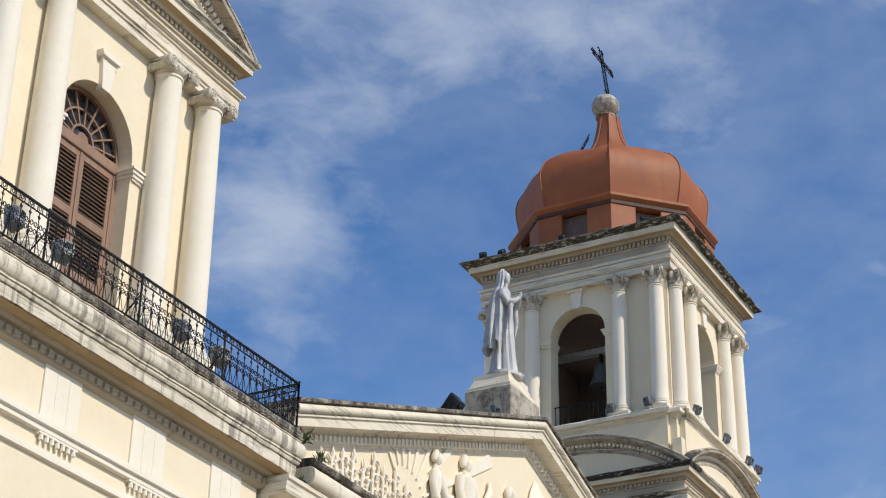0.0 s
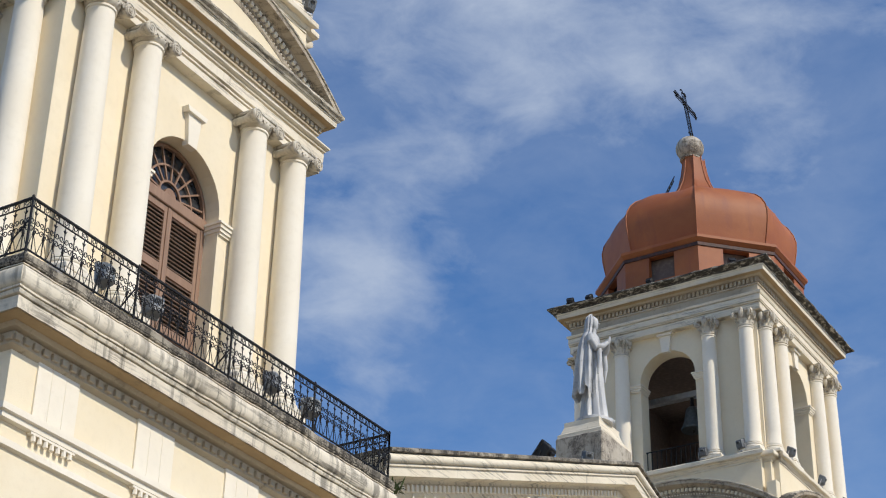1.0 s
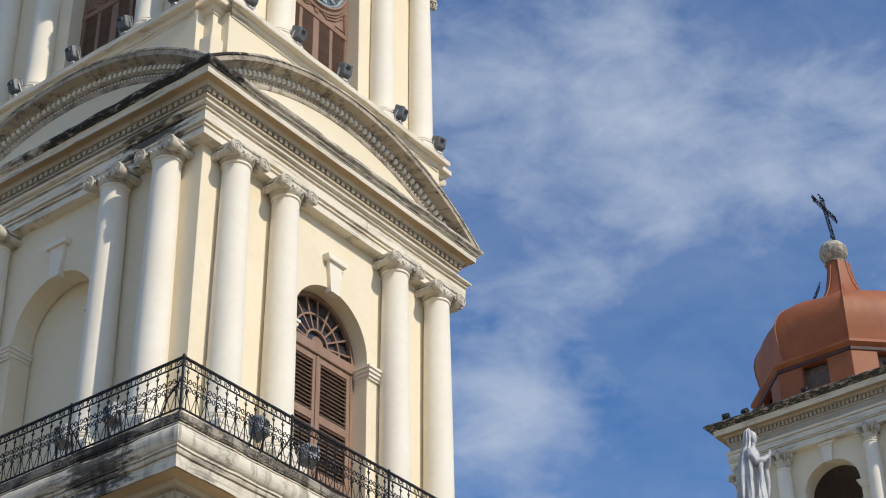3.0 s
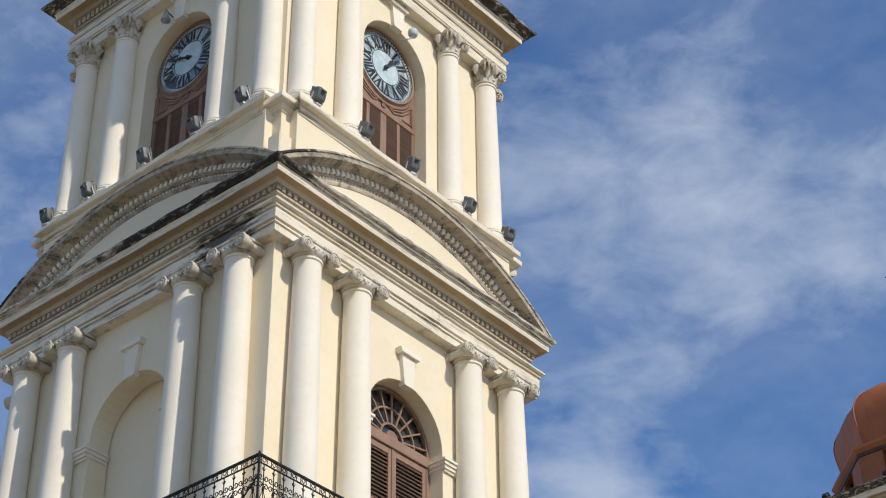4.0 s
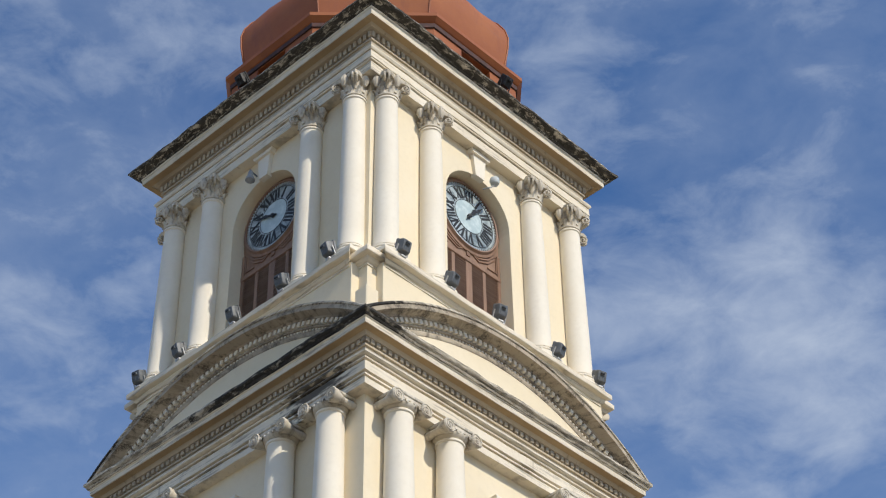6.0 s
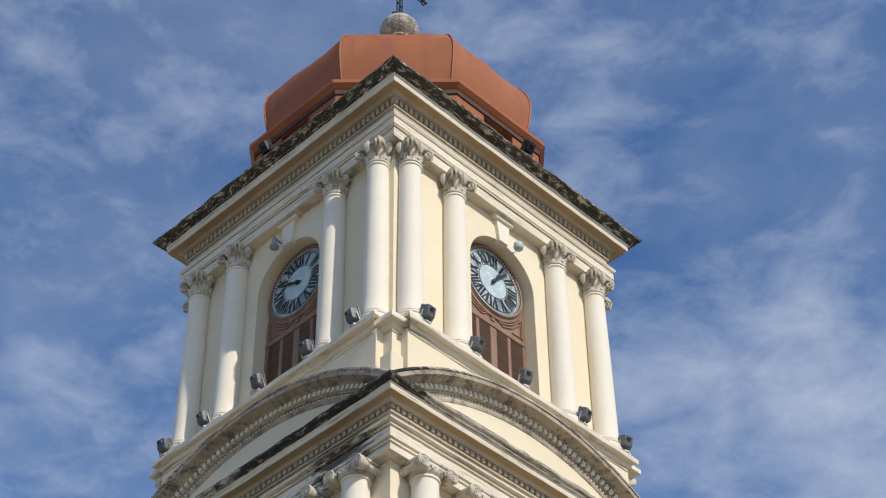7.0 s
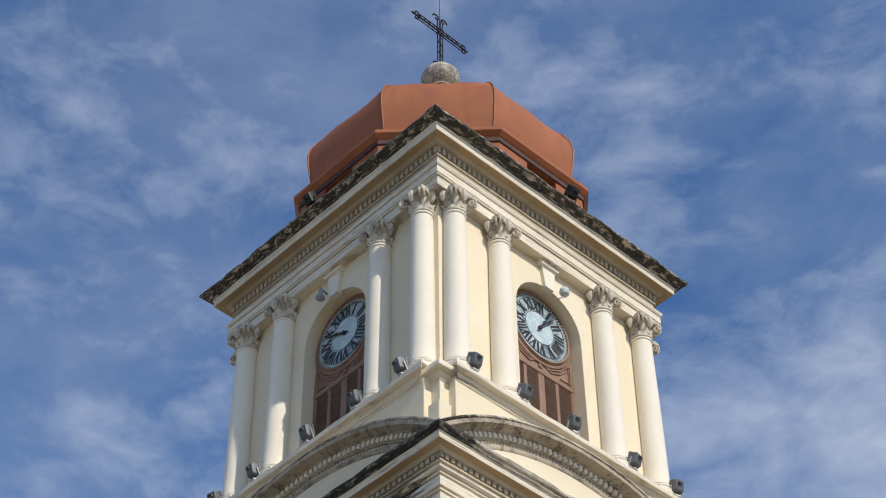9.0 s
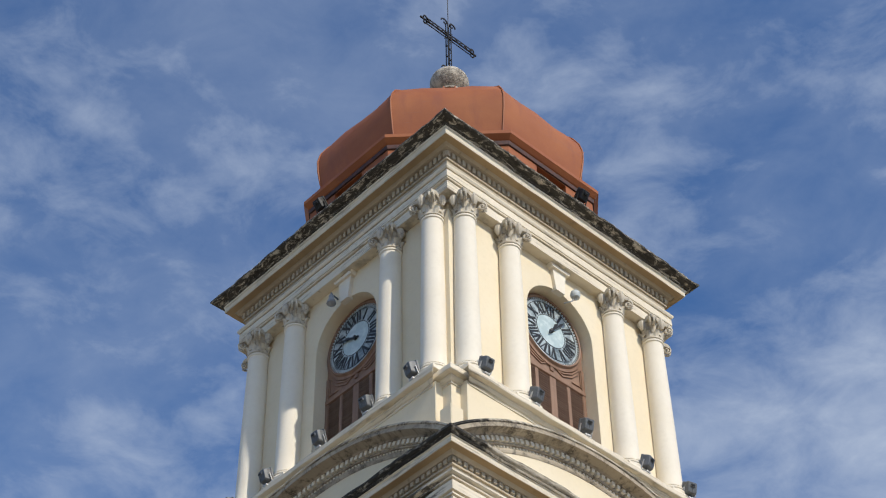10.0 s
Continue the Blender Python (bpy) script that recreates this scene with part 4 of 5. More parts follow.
def run(bm, prof, x0, x1, n=70, wear=0.0):
    """A level moulding along the street front: prof holds (y, z)."""
    rows = []
    for i in range(n + 1):
        x = x0 + (x1 - x0) * i / n
        rows.append([(x, y + wear * noise.noise((x * 3, y * 5, z * 6)), z + 0.5 * wear * noise.noise((x * 4, y, z))) for y, z in prof])
    vs = loft(bm, rows)
    for row in (vs[0], vs[-1]):
        bm.faces.new(row)


bm = bmesh.new()
run(bm, [(-3.9, 13.0), (-4.5, 13.02), (-4.55, 13.1), (-4.6, 13.3), (-4.95, 13.34), (-4.96, 13.56), (-5.0, 13.58), (-5.0, 13.66), (-3.9, 13.68)], 4.52, D - 4.52, 70, 0.006)
roll = [(-3.9, 13.67), (-4.97, 13.67)]
for i in range(8):
    a = -math.pi / 2 + math.pi * i / 7
    roll.append((-5.0 - 0.12 * math.cos(a), 13.86 + 0.18 * math.sin(a)))
run(bm, roll + [(-3.9, 14.05)], 5.2, D - 5.2, 120, 0.015)
part("base_cornice", bm, TRIM, gable, "level cornice under the gable relief", True)
bm = bmesh.new()
run(bm, [(-3.9, 14.05), (-5.1, 14.06), (-5.13, 14.1), (-5.13, 14.16), (-5.05, 14.2), (-3.9, 14.3)], 5.2, D - 5.2, 120, 0.015)
part("base_coping", bm, SPLASH, gable, "", True)
bm = bmesh.new()
box(bm, 4.5, D - 4.5, -4.4, -2.6, 11.0, 13.1)
part("frieze", bm, CREAM, gable)

# relief on the tympanum: rays, foliage and plain worn figures
bm = bmesh.new()
SUN_X, SUN_Z = 10.1, 15.0
for a0, a1, r0, r1 in ((14, 17.5, 0.9, 6.6), (30, 34, 0.9, 4.6), (44, 48, 0.9, 3.2), (57, 61, 0.9, 2.5), (70, 74, 0.9, 2.1), (83, 87, 0.9, 1.8), (96, 100, 0.9, 1.6), (109, 113, 0.9, 1.4), (124, 128, 0.8, 1.2), (-4, -1, 0.9, 9.0), (-20, -16, 0.9, 3.5)):
    pts = []
    for a, r, w in ((a0, r0, 0.6), (a0, r1, 1.0), (a1, r1, 1.0), (a1, r0, 0.6)):
        mid = (a0 + a1) / 2
        aa = radians(mid + (a - mid) * w)
        pts.append((SUN_X + r * math.cos(aa), SUN_Z + r * math.sin(aa)))
    vs = loft(bm, [[(x, y, z) for x, z in pts] for y in (-4.19, -4.245)])
    bm.faces.new(vs[1])
part("ray_relief", bm, WHITE, gable)


def lump(bm, x, z, rx, rz, ry=0.12, tilt=0.0):
    """A worn rounded mass standing out from the tympanum."""
    before = set(bm.verts)
    bmesh.ops.create_uvsphere(bm, u_segments=12, v_segments=8, radius=1.0)
    m = Matrix.Translation((x, -4.22, z)) @ Matrix.Rotation(radians(tilt), 4, "Y") @ Matrix.Diagonal((rx, ry, rz, 1))
    made = [v for v in bm.verts if v not in before]
    bmesh.ops.transform(bm, matrix=m, verts=made)
    for v in made:
        v.co += Vector((noise.noise(v.co * 7), noise.noise(v.co * 7 + Vector((5, 0, 0))), noise.noise(v.co * 7 + Vector((0, 5, 0))))) * 0.045


def relief_figure(x, z, h, lean, build):
    """A plain worn standing form in relief, with simple limbs and drapery."""
    bm = bmesh.new()
    y = -4.26

    def p(dx, dz, dy=0.0):
        return (x + dx * h + lean * dz * 0.12 * h, y - dy, z + dz * h)

    w = build
    limb(bm, [p(0, 0.0), p(0.01, 0.2), p(-0.01, 0.42), p(0, 0.52), p(0, 0.6), p(0.005, 0.72), p(0, 0.8), p(0, 0.84)], [v * h * w for v in (0.10, 0.105, 0.115, 0.10, 0.088, 0.115, 0.10, 0.045)], 0.9)
    limb(bm, [p(0, 0.82), p(0.005, 0.87), p(0.012, 0.9)], [0.036 * h, 0.032 * h, 0.03 * h])
    limb(bm, [p(0.0, 0.875, 0.04), p(0.008, 0.9, 0.05), p(0.012, 0.94, 0.05), p(0.006, 0.975, 0.04), p(0, 0.99, 0.03)], [v * h for v in (0.018, 0.036, 0.042, 0.036, 0.012)])
    limb(bm, [p(-0.055, 0.9, 0.03), p(-0.05, 0.94, 0.03), p(-0.02, 0.985, 0.03), p(0.02, 0.99, 0.03)], [v * h for v in (0.025, 0.035, 0.035, 0.015)])
    limb(bm, [p(0.10 * w, 0.79, 0.05), p(0.13 * w, 0.68, 0.09), p(0.17 * w, 0.60, 0.10), p(0.25, 0.63, 0.07), p(0.29, 0.66, 0.05)], [v * h for v in (0.042, 0.04, 0.033, 0.026, 0.02)])
    limb(bm, [p(-0.10 * w, 0.79, 0.05), p(-0.13 * w, 0.67, 0.07), p(-0.09 * w, 0.55, 0.1), p(0.02, 0.52, 0.12)], [v * h for v in (0.042, 0.038, 0.032, 0.022)])
    for i in range(6):
        dx = (i - 2.5) * 0.036 * w
        limb(bm, [p(dx * 0.8, 0.5, 0.06), p(dx, 0.3, 0.09), p(dx * 1.25, 0.0, 0.08)], [v * h for v in (0.012, 0.02, 0.024)], 1.0, 6)
    for v in bm.verts:
        v.co += noise.noise_vector(v.co * 6) * 0.016
    part("relief_form", bm, WHITE, gable, "", True)


for x, z, h, lean, build in ((11.3, 14.25, 2.42, 0.1, 0.62), (12.6, 14.25, 2.78, 0.25, 1.0), (15.0, 14.2, 2.85, -0.2, 0.9), (18.3, 14.2, 2.7, 0.2, 0.9), (20.2, 14.2, 2.2, -0.3, 0.9), (22.0, 14.2, 1.7, 0.2, 0.9)):
    relief_figure(x, z, h, lean, build)
bm = bmesh.new()
limb(bm, [(16.3, -4.24, 14.3), (16.2, -4.27, 15.4), (16.35, -4.28, 16.6), (16.5, -4.26, 17.4), (16.45, -4.22, 17.75)], [0.75, 0.7, 0.6, 0.4, 0.12], 0.22, 18)
for v in bm.verts:
    v.co += noise.noise_vector(v.co * 3) * 0.05
part("rock_relief", bm, WHITE, gable, "", True)
bm = bmesh.new()
limb(bm, [(13.3, -4.3, 15.95), (13.6, -4.32, 16.25), (13.85, -4.3, 16.6), (13.9, -4.26, 16.85)], [0.07, 0.12, 0.09, 0.05], 0.7)
limb(bm, [(13.2, -4.28, 15.4), (13.7, -4.32, 15.7), (14.3, -4.3, 16.0), (14.7, -4.26, 15.8)], [0.12, 0.2, 0.16, 0.08], 0.6)
for v in bm.verts:
    v.co += noise.noise_vector(v.co * 8) * 0.03
part("sheaf_relief", bm, WHITE, gable, "", True)
rnd = random.Random(5)
for cx, zt in ((6.7, 14.9), (7.1, 15.05), (7.5, 15.15), (7.9, 15.3), (8.3, 15.2), (8.7, 15.5), (9.1, 15.35), (9.6, 15.5), (10.1, 15.3), (14.3, 15.0), (23.6, 14.7), (24.4, 14.6)):
    bm = bmesh.new()
    sway = rnd.uniform(-0.12, 0.12)
    tube(bm, [(cx, -4.24, 14.25), (cx + sway, -4.27, (14.3 + zt) / 2), (cx - sway * 0.5, -4.25, zt)], 0.04, 6)
    for i in range(8):
        s = 1 if i % 2 else -1
        z = 14.3 + (zt - 14.3) * (i + 0.7) / 8
        r = rnd.uniform(0.09, 0.16)
        tube(bm, spiral(cx + s * r, z, r, r * 0.3, math.pi * (s > 0), -s * rnd.uniform(0.5, 0.9), 9, -4.25), 0.03, 5)
    limb(bm, [(cx - sway * 0.5, -4.26, zt - 0.05), (cx - sway * 0.4, -4.28, zt + 0.08), (cx - sway * 0.2, -4.26, zt + 0.24)], [0.035, 0.045, 0.012], 0.8, 8)
    part("foliage_relief", bm, WHITE, gable, "", True)

# ---- statue on its pedestal ----
ped = thing("statue_pedestal", "grey weathered stone pedestal on the gable's peak", "pedestal", (16.1, -3.45, 0))
bm = bmesh.new()
box(bm, -0.78, 0.86, -0.66, 0.62, 18.9, 19.95, None, 0.03)
part("block", bm, STONE, ped)
bm = bmesh.new()
loft(bm, [[(sx * a, sy * b, z) for sx, sy in ((-1, -1), (1, -1), (1, 1), (-1, 1))] for a, b, z in ((0.70, 0.6, 19.95), (0.70, 0.6, 20.06), (0.64, 0.54, 20.1), (0.56, 0.48, 20.3), (0.56, 0.48, 20.42), (0.0, 0.0, 20.43))])
part("cap", bm, TRIM, ped, "cream moulded cap")


def statue_mesh():
    """A standing veiled figure in a long robe with joined hands, one plain mesh."""
    bm = bmesh.new()
    n = 64

    def shell(prof, a0, a1, folds, amp, thick):
        """A hanging folded cloth: prof holds (z, rx, ry, dy), from the angle a0 to a1."""
        rows = []
        fine = []
        for p, q in zip(prof, prof[1:]):
            for i in range(4):
                fine.append(tuple(u + (v - u) * i / 4 for u, v in zip(p, q)))
        fine.append(prof[-1])
        top, bottom = prof[-1][0], prof[0][0]
        for z, rx, ry, dy in fine:
            s = (top - z) / (top - bottom)
            row = []
            for i in range(n):
                a = a0 + (a1 - a0) * i / (n - 1 if a1 - a0 < 6.2 else n)
                f = amp * (0.25 + s) * (math.sin(folds * a + 0.9 * math.sin(z * 1.7)) + 0.5 * math.sin(folds * 1.9 * a + z * 1.3) + 0.6 * noise.noise((math.cos(a) * 2, math.sin(a) * 2, z * 0.9)))
                row.append(Vector(((rx + f) * math.cos(a), dy + (ry + f) * math.sin(a), z)))
            rows.append(row)
        if thick:
            hem = [0.10 * math.sin(folds * 0.5 * i / n * 6.28) for i in range(n)]
            for i in range(n):
                rows[0][i].z += hem[i]
            inner = [[Vector((p.x * 0.86, p.y * 0.86, p.z)) for p in row] for row in rows]
            loft(bm, rows, False)
            loft(bm, inner, False)
            loft(bm, [rows[0], inner[0]], False)
            loft(bm, [[r[0] for r in rows], [r[0] for r in inner]], False)
            loft(bm, [[r[-1] for r in rows], [r[-1] for r in inner]], False)
        else:
            vs = loft(bm, rows)
            bm.faces.new(vs[0])
            bm.faces.new(vs[-1])

    # robe, mantle that covers the back and sides, and veil
    shell([(0.02, 0.34, 0.36, 0), (0.15, 0.31, 0.33, 0), (0.6, 0.25, 0.27, 0), (1.1, 0.23, 0.24, 0), (1.6, 0.23, 0.21, 0), (2.0, 0.25, 0.19, 0), (2.25, 0.20, 0.15, 0.0), (2.36, 0.09, 0.09, 0.0)], 0, 2 * math.pi, 9, 0.022, False)
    shell([(0.72, 0.44, 0.42, 0.04), (1.1, 0.42, 0.39, 0.03), (1.6, 0.39, 0.34, 0.02), (2.0, 0.35, 0.28, 0.02), (2.2, 0.30, 0.23, 0.02), (2.33, 0.19, 0.18, 0.02), (2.45, 0.155, 0.17, 0.01), (2.6, 0.15, 0.17, 0.0), (2.75, 0.13, 0.15, 0.0), (2.86, 0.05, 0.06, 0.0)], radians(-22), radians(202), 12, 0.036, True)
    limb(bm, [(0, -0.03, 2.3), (0, -0.04, 2.42), (0, -0.06, 2.48)], [0.07, 0.06, 0.06])
    limb(bm, [(0, -0.09, 2.44), (0, -0.08, 2.5), (0, -0.06, 2.6), (0, -0.05, 2.7), (0, -0.03, 2.79)], [0.03, 0.075, 0.105, 0.1, 0.04])
    limb(bm, [(0, -0.15, 2.62), (0, -0.19, 2.575), (0, -0.16, 2.56)], [0.012, 0.022, 0.01], 1.0, 8)
    for s in (-1, 1):
        limb(bm, [(s * 0.25, -0.02, 2.16), (s * 0.31, -0.06, 1.98), (s * 0.27, -0.17, 1.84), (s * 0.14, -0.30, 1.92), (s * 0.03, -0.38, 2.04)], [0.10, 0.105, 0.10, 0.075, 0.045])
        limb(bm, [(s * 0.025, -0.37, 2.02), (s * 0.02, -0.42, 2.12), (s * 0.012, -0.44, 2.2)], [0.04, 0.035, 0.012], 1.0, 8)
        limb(bm, [(s * 0.2, -0.22, 1.86), (s * 0.24, -0.24, 1.5), (s * 0.26, -0.2, 1.15)], [0.07, 0.06, 0.02])
    limb(bm, [(0.1, -0.34, 0.04), (0.1, -0.38, 0.09), (0.1, -0.46, 0.04)], [0.06, 0.07, 0.03])
    lathe(bm, [(0.44, -0.02), (0.44, 0.05), (0.40, 0.07), (0.2, 0.08)], 24)
    return bm


statue = part("statue", statue_mesh(), STATUE, None, "", True, Matrix.Translation((15.98, -3.58, 20.44)) @ Matrix.Rotation(radians(10), 4, "Z") @ Matrix.Scale(1.07, 4))
tagged(statue, "silver-white painted statue of a veiled standing figure", "statue")

# ---- shuttered door on the balcony ----


def louvre_panel(parent, x0, x1, z0, z1, y, pitch):
    """Slats of one panel, each a tilted board."""
    n = max(2, int((z1 - z0) / pitch))
    b = bmesh.new()
    box(b, -(x1 - x0) / 2, (x1 - x0) / 2, -0.034, 0.034, -0.007, 0.007, Matrix.Rotation(radians(24), 4, "X"))
    bmesh.ops.recalc_face_normals(b, faces=b.faces)
    me = bpy.data.meshes.new("slat")
    b.to_mesh(me)
    b.free()
    me.materials.append(SLAT)
    for i in range(n):
        z = z0 + (z1 - z0) * (i + 0.5) / n
        place("slat", me, parent, "", Matrix.Translation(((x0 + x1) / 2, y, z)) @ Matrix.Rotation(radians(0.6 * math.sin(i * 2.1)), 4, "Y"))


def shutter_door(at, k):
    """Two tall louvred leaves under a fanlight with glazing bars like a spider's web."""
    d = thing("shutter_door", "closed brown louvred double door under a fanlight", "door", m=Matrix.Translation(at) @ side(k))
    y = -3.16
    bm = bmesh.new()
    for s in (-1, 1):
        box(bm, s * 0.98 - 0.05, s * 0.98 + 0.05, y - 0.04, y + 0.08, 14.70, 18.66, None, 0.006)
    box(bm, -1.025, 1.025, y - 0.07, y + 0.08, 18.46, 18.68, None, 0.012)
    part("frame", bm, BROWN, d)
    for s in (-1, 1):
        bm = bmesh.new()
        x0, x1 = (0.012, 0.925) if s > 0 else (-0.925, -0.012)
        for a, b in ((x0, x0 + 0.095), (x1 - 0.095, x1)):
            box(bm, a, b, y - 0.03, y + 0.03, 14.72, 18.45, None, 0.006)
        for za, zb in ((14.72, 14.95), (16.02, 16.16), (17.12, 17.28), (18.33, 18.45)):
            box(bm, x0 + 0.095, x1 - 0.095, y - 0.028, y + 0.028, za, zb)
        leaf_ob = part("leaf", bm, BROWN, d)
        for za, zb in ((14.95, 16.02), (16.16, 17.12), (17.28, 18.33)):
            louvre_panel(leaf_ob, x0 + 0.095, x1 - 0.095, za, zb, y, 0.078)
    bm = bmesh.new()
    box(bm, -0.035, 0.035, y - 0.055, y - 0.028, 14.74, 18.44, None, 0.006)
    part("meeting_strip", bm, BROWN, d)
    bm = bmesh.new()
    cz, r = 18.68, 0.985
    for i in range(9):
        a = math.pi * (i + 0.5) / 9
        tube(bm, [(0.3 * math.cos(a), y, cz + 0.3 * math.sin(a)), ((r - 0.02) * math.cos(a), y, cz + (r - 0.02) * math.sin(a))], 0.024, 4)
    for rr, w in ((0.30, 0.03), (0.62, 0.026), (0.985, 0.05)):
        tube(bm, [(rr * math.cos(math.pi * i / 28), y, cz + rr * math.sin(math.pi * i / 28)) for i in range(29)], w, 4)
    lathe_y(bm, 0, cz, [(0.16, y - 0.03), (0.16, y + 0.03)], 20)
    part("fanlight_bars", bm, BROWN, d)
    bm = bmesh.new()
    pts = [(1.02 * math.cos(math.pi * i / 24), 18.66 + 1.02 * math.sin(math.pi * i / 24)) for i in range(25)]
    vs = loft(bm, [[(x, yy, z) for x, z in pts] for yy in (y + 0.05, y + 0.07)])
    bm.faces.new(vs[0])
    bm.faces.new(vs[1])
    part("pane", bm, PANE, d, "dusty dark glass")
    # Near-black sheet added for the darkness seen between the door slats.
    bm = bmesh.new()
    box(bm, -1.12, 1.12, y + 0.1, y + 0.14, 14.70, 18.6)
    part("shade_backing", bm, DARK, d)
    return d


shutter_door((0, 0, 0), 0)

# ---- tower clocks ----


def stroke(bm, x0, z0, x1, z1, w, y):
    d = Vector((x1 - x0, 0, z1 - z0))
    s = Vector((-d.z, 0, d.x)).normalized() * w / 2
    p = [Vector((x0, 0, z0)) + s, Vector((x0, 0, z0)) - s, Vector((x1, 0, z1)) - s, Vector((x1, 0, z1)) + s]
    vs = loft(bm, [[(q.x, yy, q.z) for q in p] for yy in (y, y - 0.008)])
    bm.faces.new(vs[1])


NUMERALS = ["XII", "I", "II", "III", "IIII", "V", "VI", "VII", "VIII", "IX", "X", "XI"]


def numeral(text, h, y):
    """Heavy roman numerals from strokes, centred, standing up."""
    bm = bmesh.new()
    width = {"I": 0.085, "V": 0.17, "X": 0.17}
    total = sum(width[c] for c in text)
    squeeze = min(1.0, 0.33 / total)
    x = -total * squeeze / 2
    for c in text:
        w = width[c] * squeeze
        if c == "I":
            stroke(bm, x + w / 2, -h / 2, x + w / 2, h / 2, 0.052 * squeeze, y)
        elif c == "V":
            stroke(bm, x + 0.02, h / 2, x + w / 2, -h / 2, 0.058 * squeeze, y)
            stroke(bm, x + w - 0.02, h / 2, x + w / 2, -h / 2, 0.03 * squeeze, y - 0.001)
        else:
            stroke(bm, x + 0.02, h / 2, x + w - 0.02, -h / 2, 0.058 * squeeze, y)
            stroke(bm, x + w - 0.02, h / 2, x + 0.02, -h / 2, 0.03 * squeeze, y - 0.001)
        x += w
    return bm


def tower_clock(k, hour, minute):
    c = thing("tower_clock", "round pale blue clock dial with black roman numerals", "clock", group="tower clocks", m=side(k))
    y, cz, r = -2.92, 27.86, 0.80
    bm = bmesh.new()
    lathe_y(bm, 0, cz, [(r, y + 0.05), (r, y)], 64)
    part("dial", bm, DIAL, c)
    bm = bmesh.new()
    lathe_y(bm, 0, cz, [(0.42, y + 0.02), (0.42, y - 0.003)], 48)
    part("inner_disc", bm, DISC, c, "pale blue inner disc")
    bm = bmesh.new()
    lathe_y(bm, 0, cz, [(r + 0.055, y + 0.05), (r + 0.055, y + 0.012)], 64)
    part("dial_back", bm, BLACK, c)
    bm = bmesh.new()
    for a in range(72):
        box(bm, -0.013, 0.013, y - 0.006, y + 0.02, r - 0.012, r + 0.042, Matrix.Translation((0, 0, cz)) @ Matrix.Rotation(2 * math.pi * a / 72, 4, "Y"))
    tagged(part("minute_teeth", bm, CHALK, c), kind="stuff")
    for nm, rr in (("inner_ring", 0.42), ("outer_ring", 0.745)):
        bm = bmesh.new()
        tube(bm, [(rr * math.cos(2 * math.pi * i / 60), y - 0.004, cz + rr * math.sin(2 * math.pi * i / 60)) for i in range(61)], 0.008, 4)
        part(nm, bm, BLACK, c)
    for i, text in enumerate(NUMERALS):
        ang = 2 * math.pi * i / 12
        part("numeral", numeral(text, 0.27, 0), BLACK, c, "", m=Matrix.Translation((0.585 * math.sin(ang), y - 0.002, cz + 0.585 * math.cos(ang))) @ Matrix.Rotation(ang, 4, "Y"))
    for nm, length, wide, ang, yy in (("hour_hand", 0.38, 0.052, (hour % 12 + minute / 60) / 12, y - 0.03), ("minute_hand", 0.60, 0.034, minute / 60, y - 0.045)):
        bm = bmesh.new()
        a = 2 * math.pi * ang
        pts = [(-wide * 0.35, -0.14), (-wide * 0.5, length * 0.55), (-wide, length * 0.68), (0, length), (wide, length * 0.68), (wide * 0.5, length * 0.55), (wide * 0.35, -0.14)]
        vs = loft(bm, [[(px, q, pz) for px, pz in pts] for q in (0, -0.012)])
        bm.faces.new(vs[0])
        bm.faces.new(vs[1])
        part(nm, bm, BLACK, c, "", m=Matrix.Translation((0, yy, cz)) @ Matrix.Rotation(a, 4, "Y"))
    bm = bmesh.new()
    lathe_y(bm, 0, cz, [(0.05, y), (0.05, y - 0.06), (0.02, y - 0.07)], 14)
    part("hub", bm, BLACK, c)
    return c


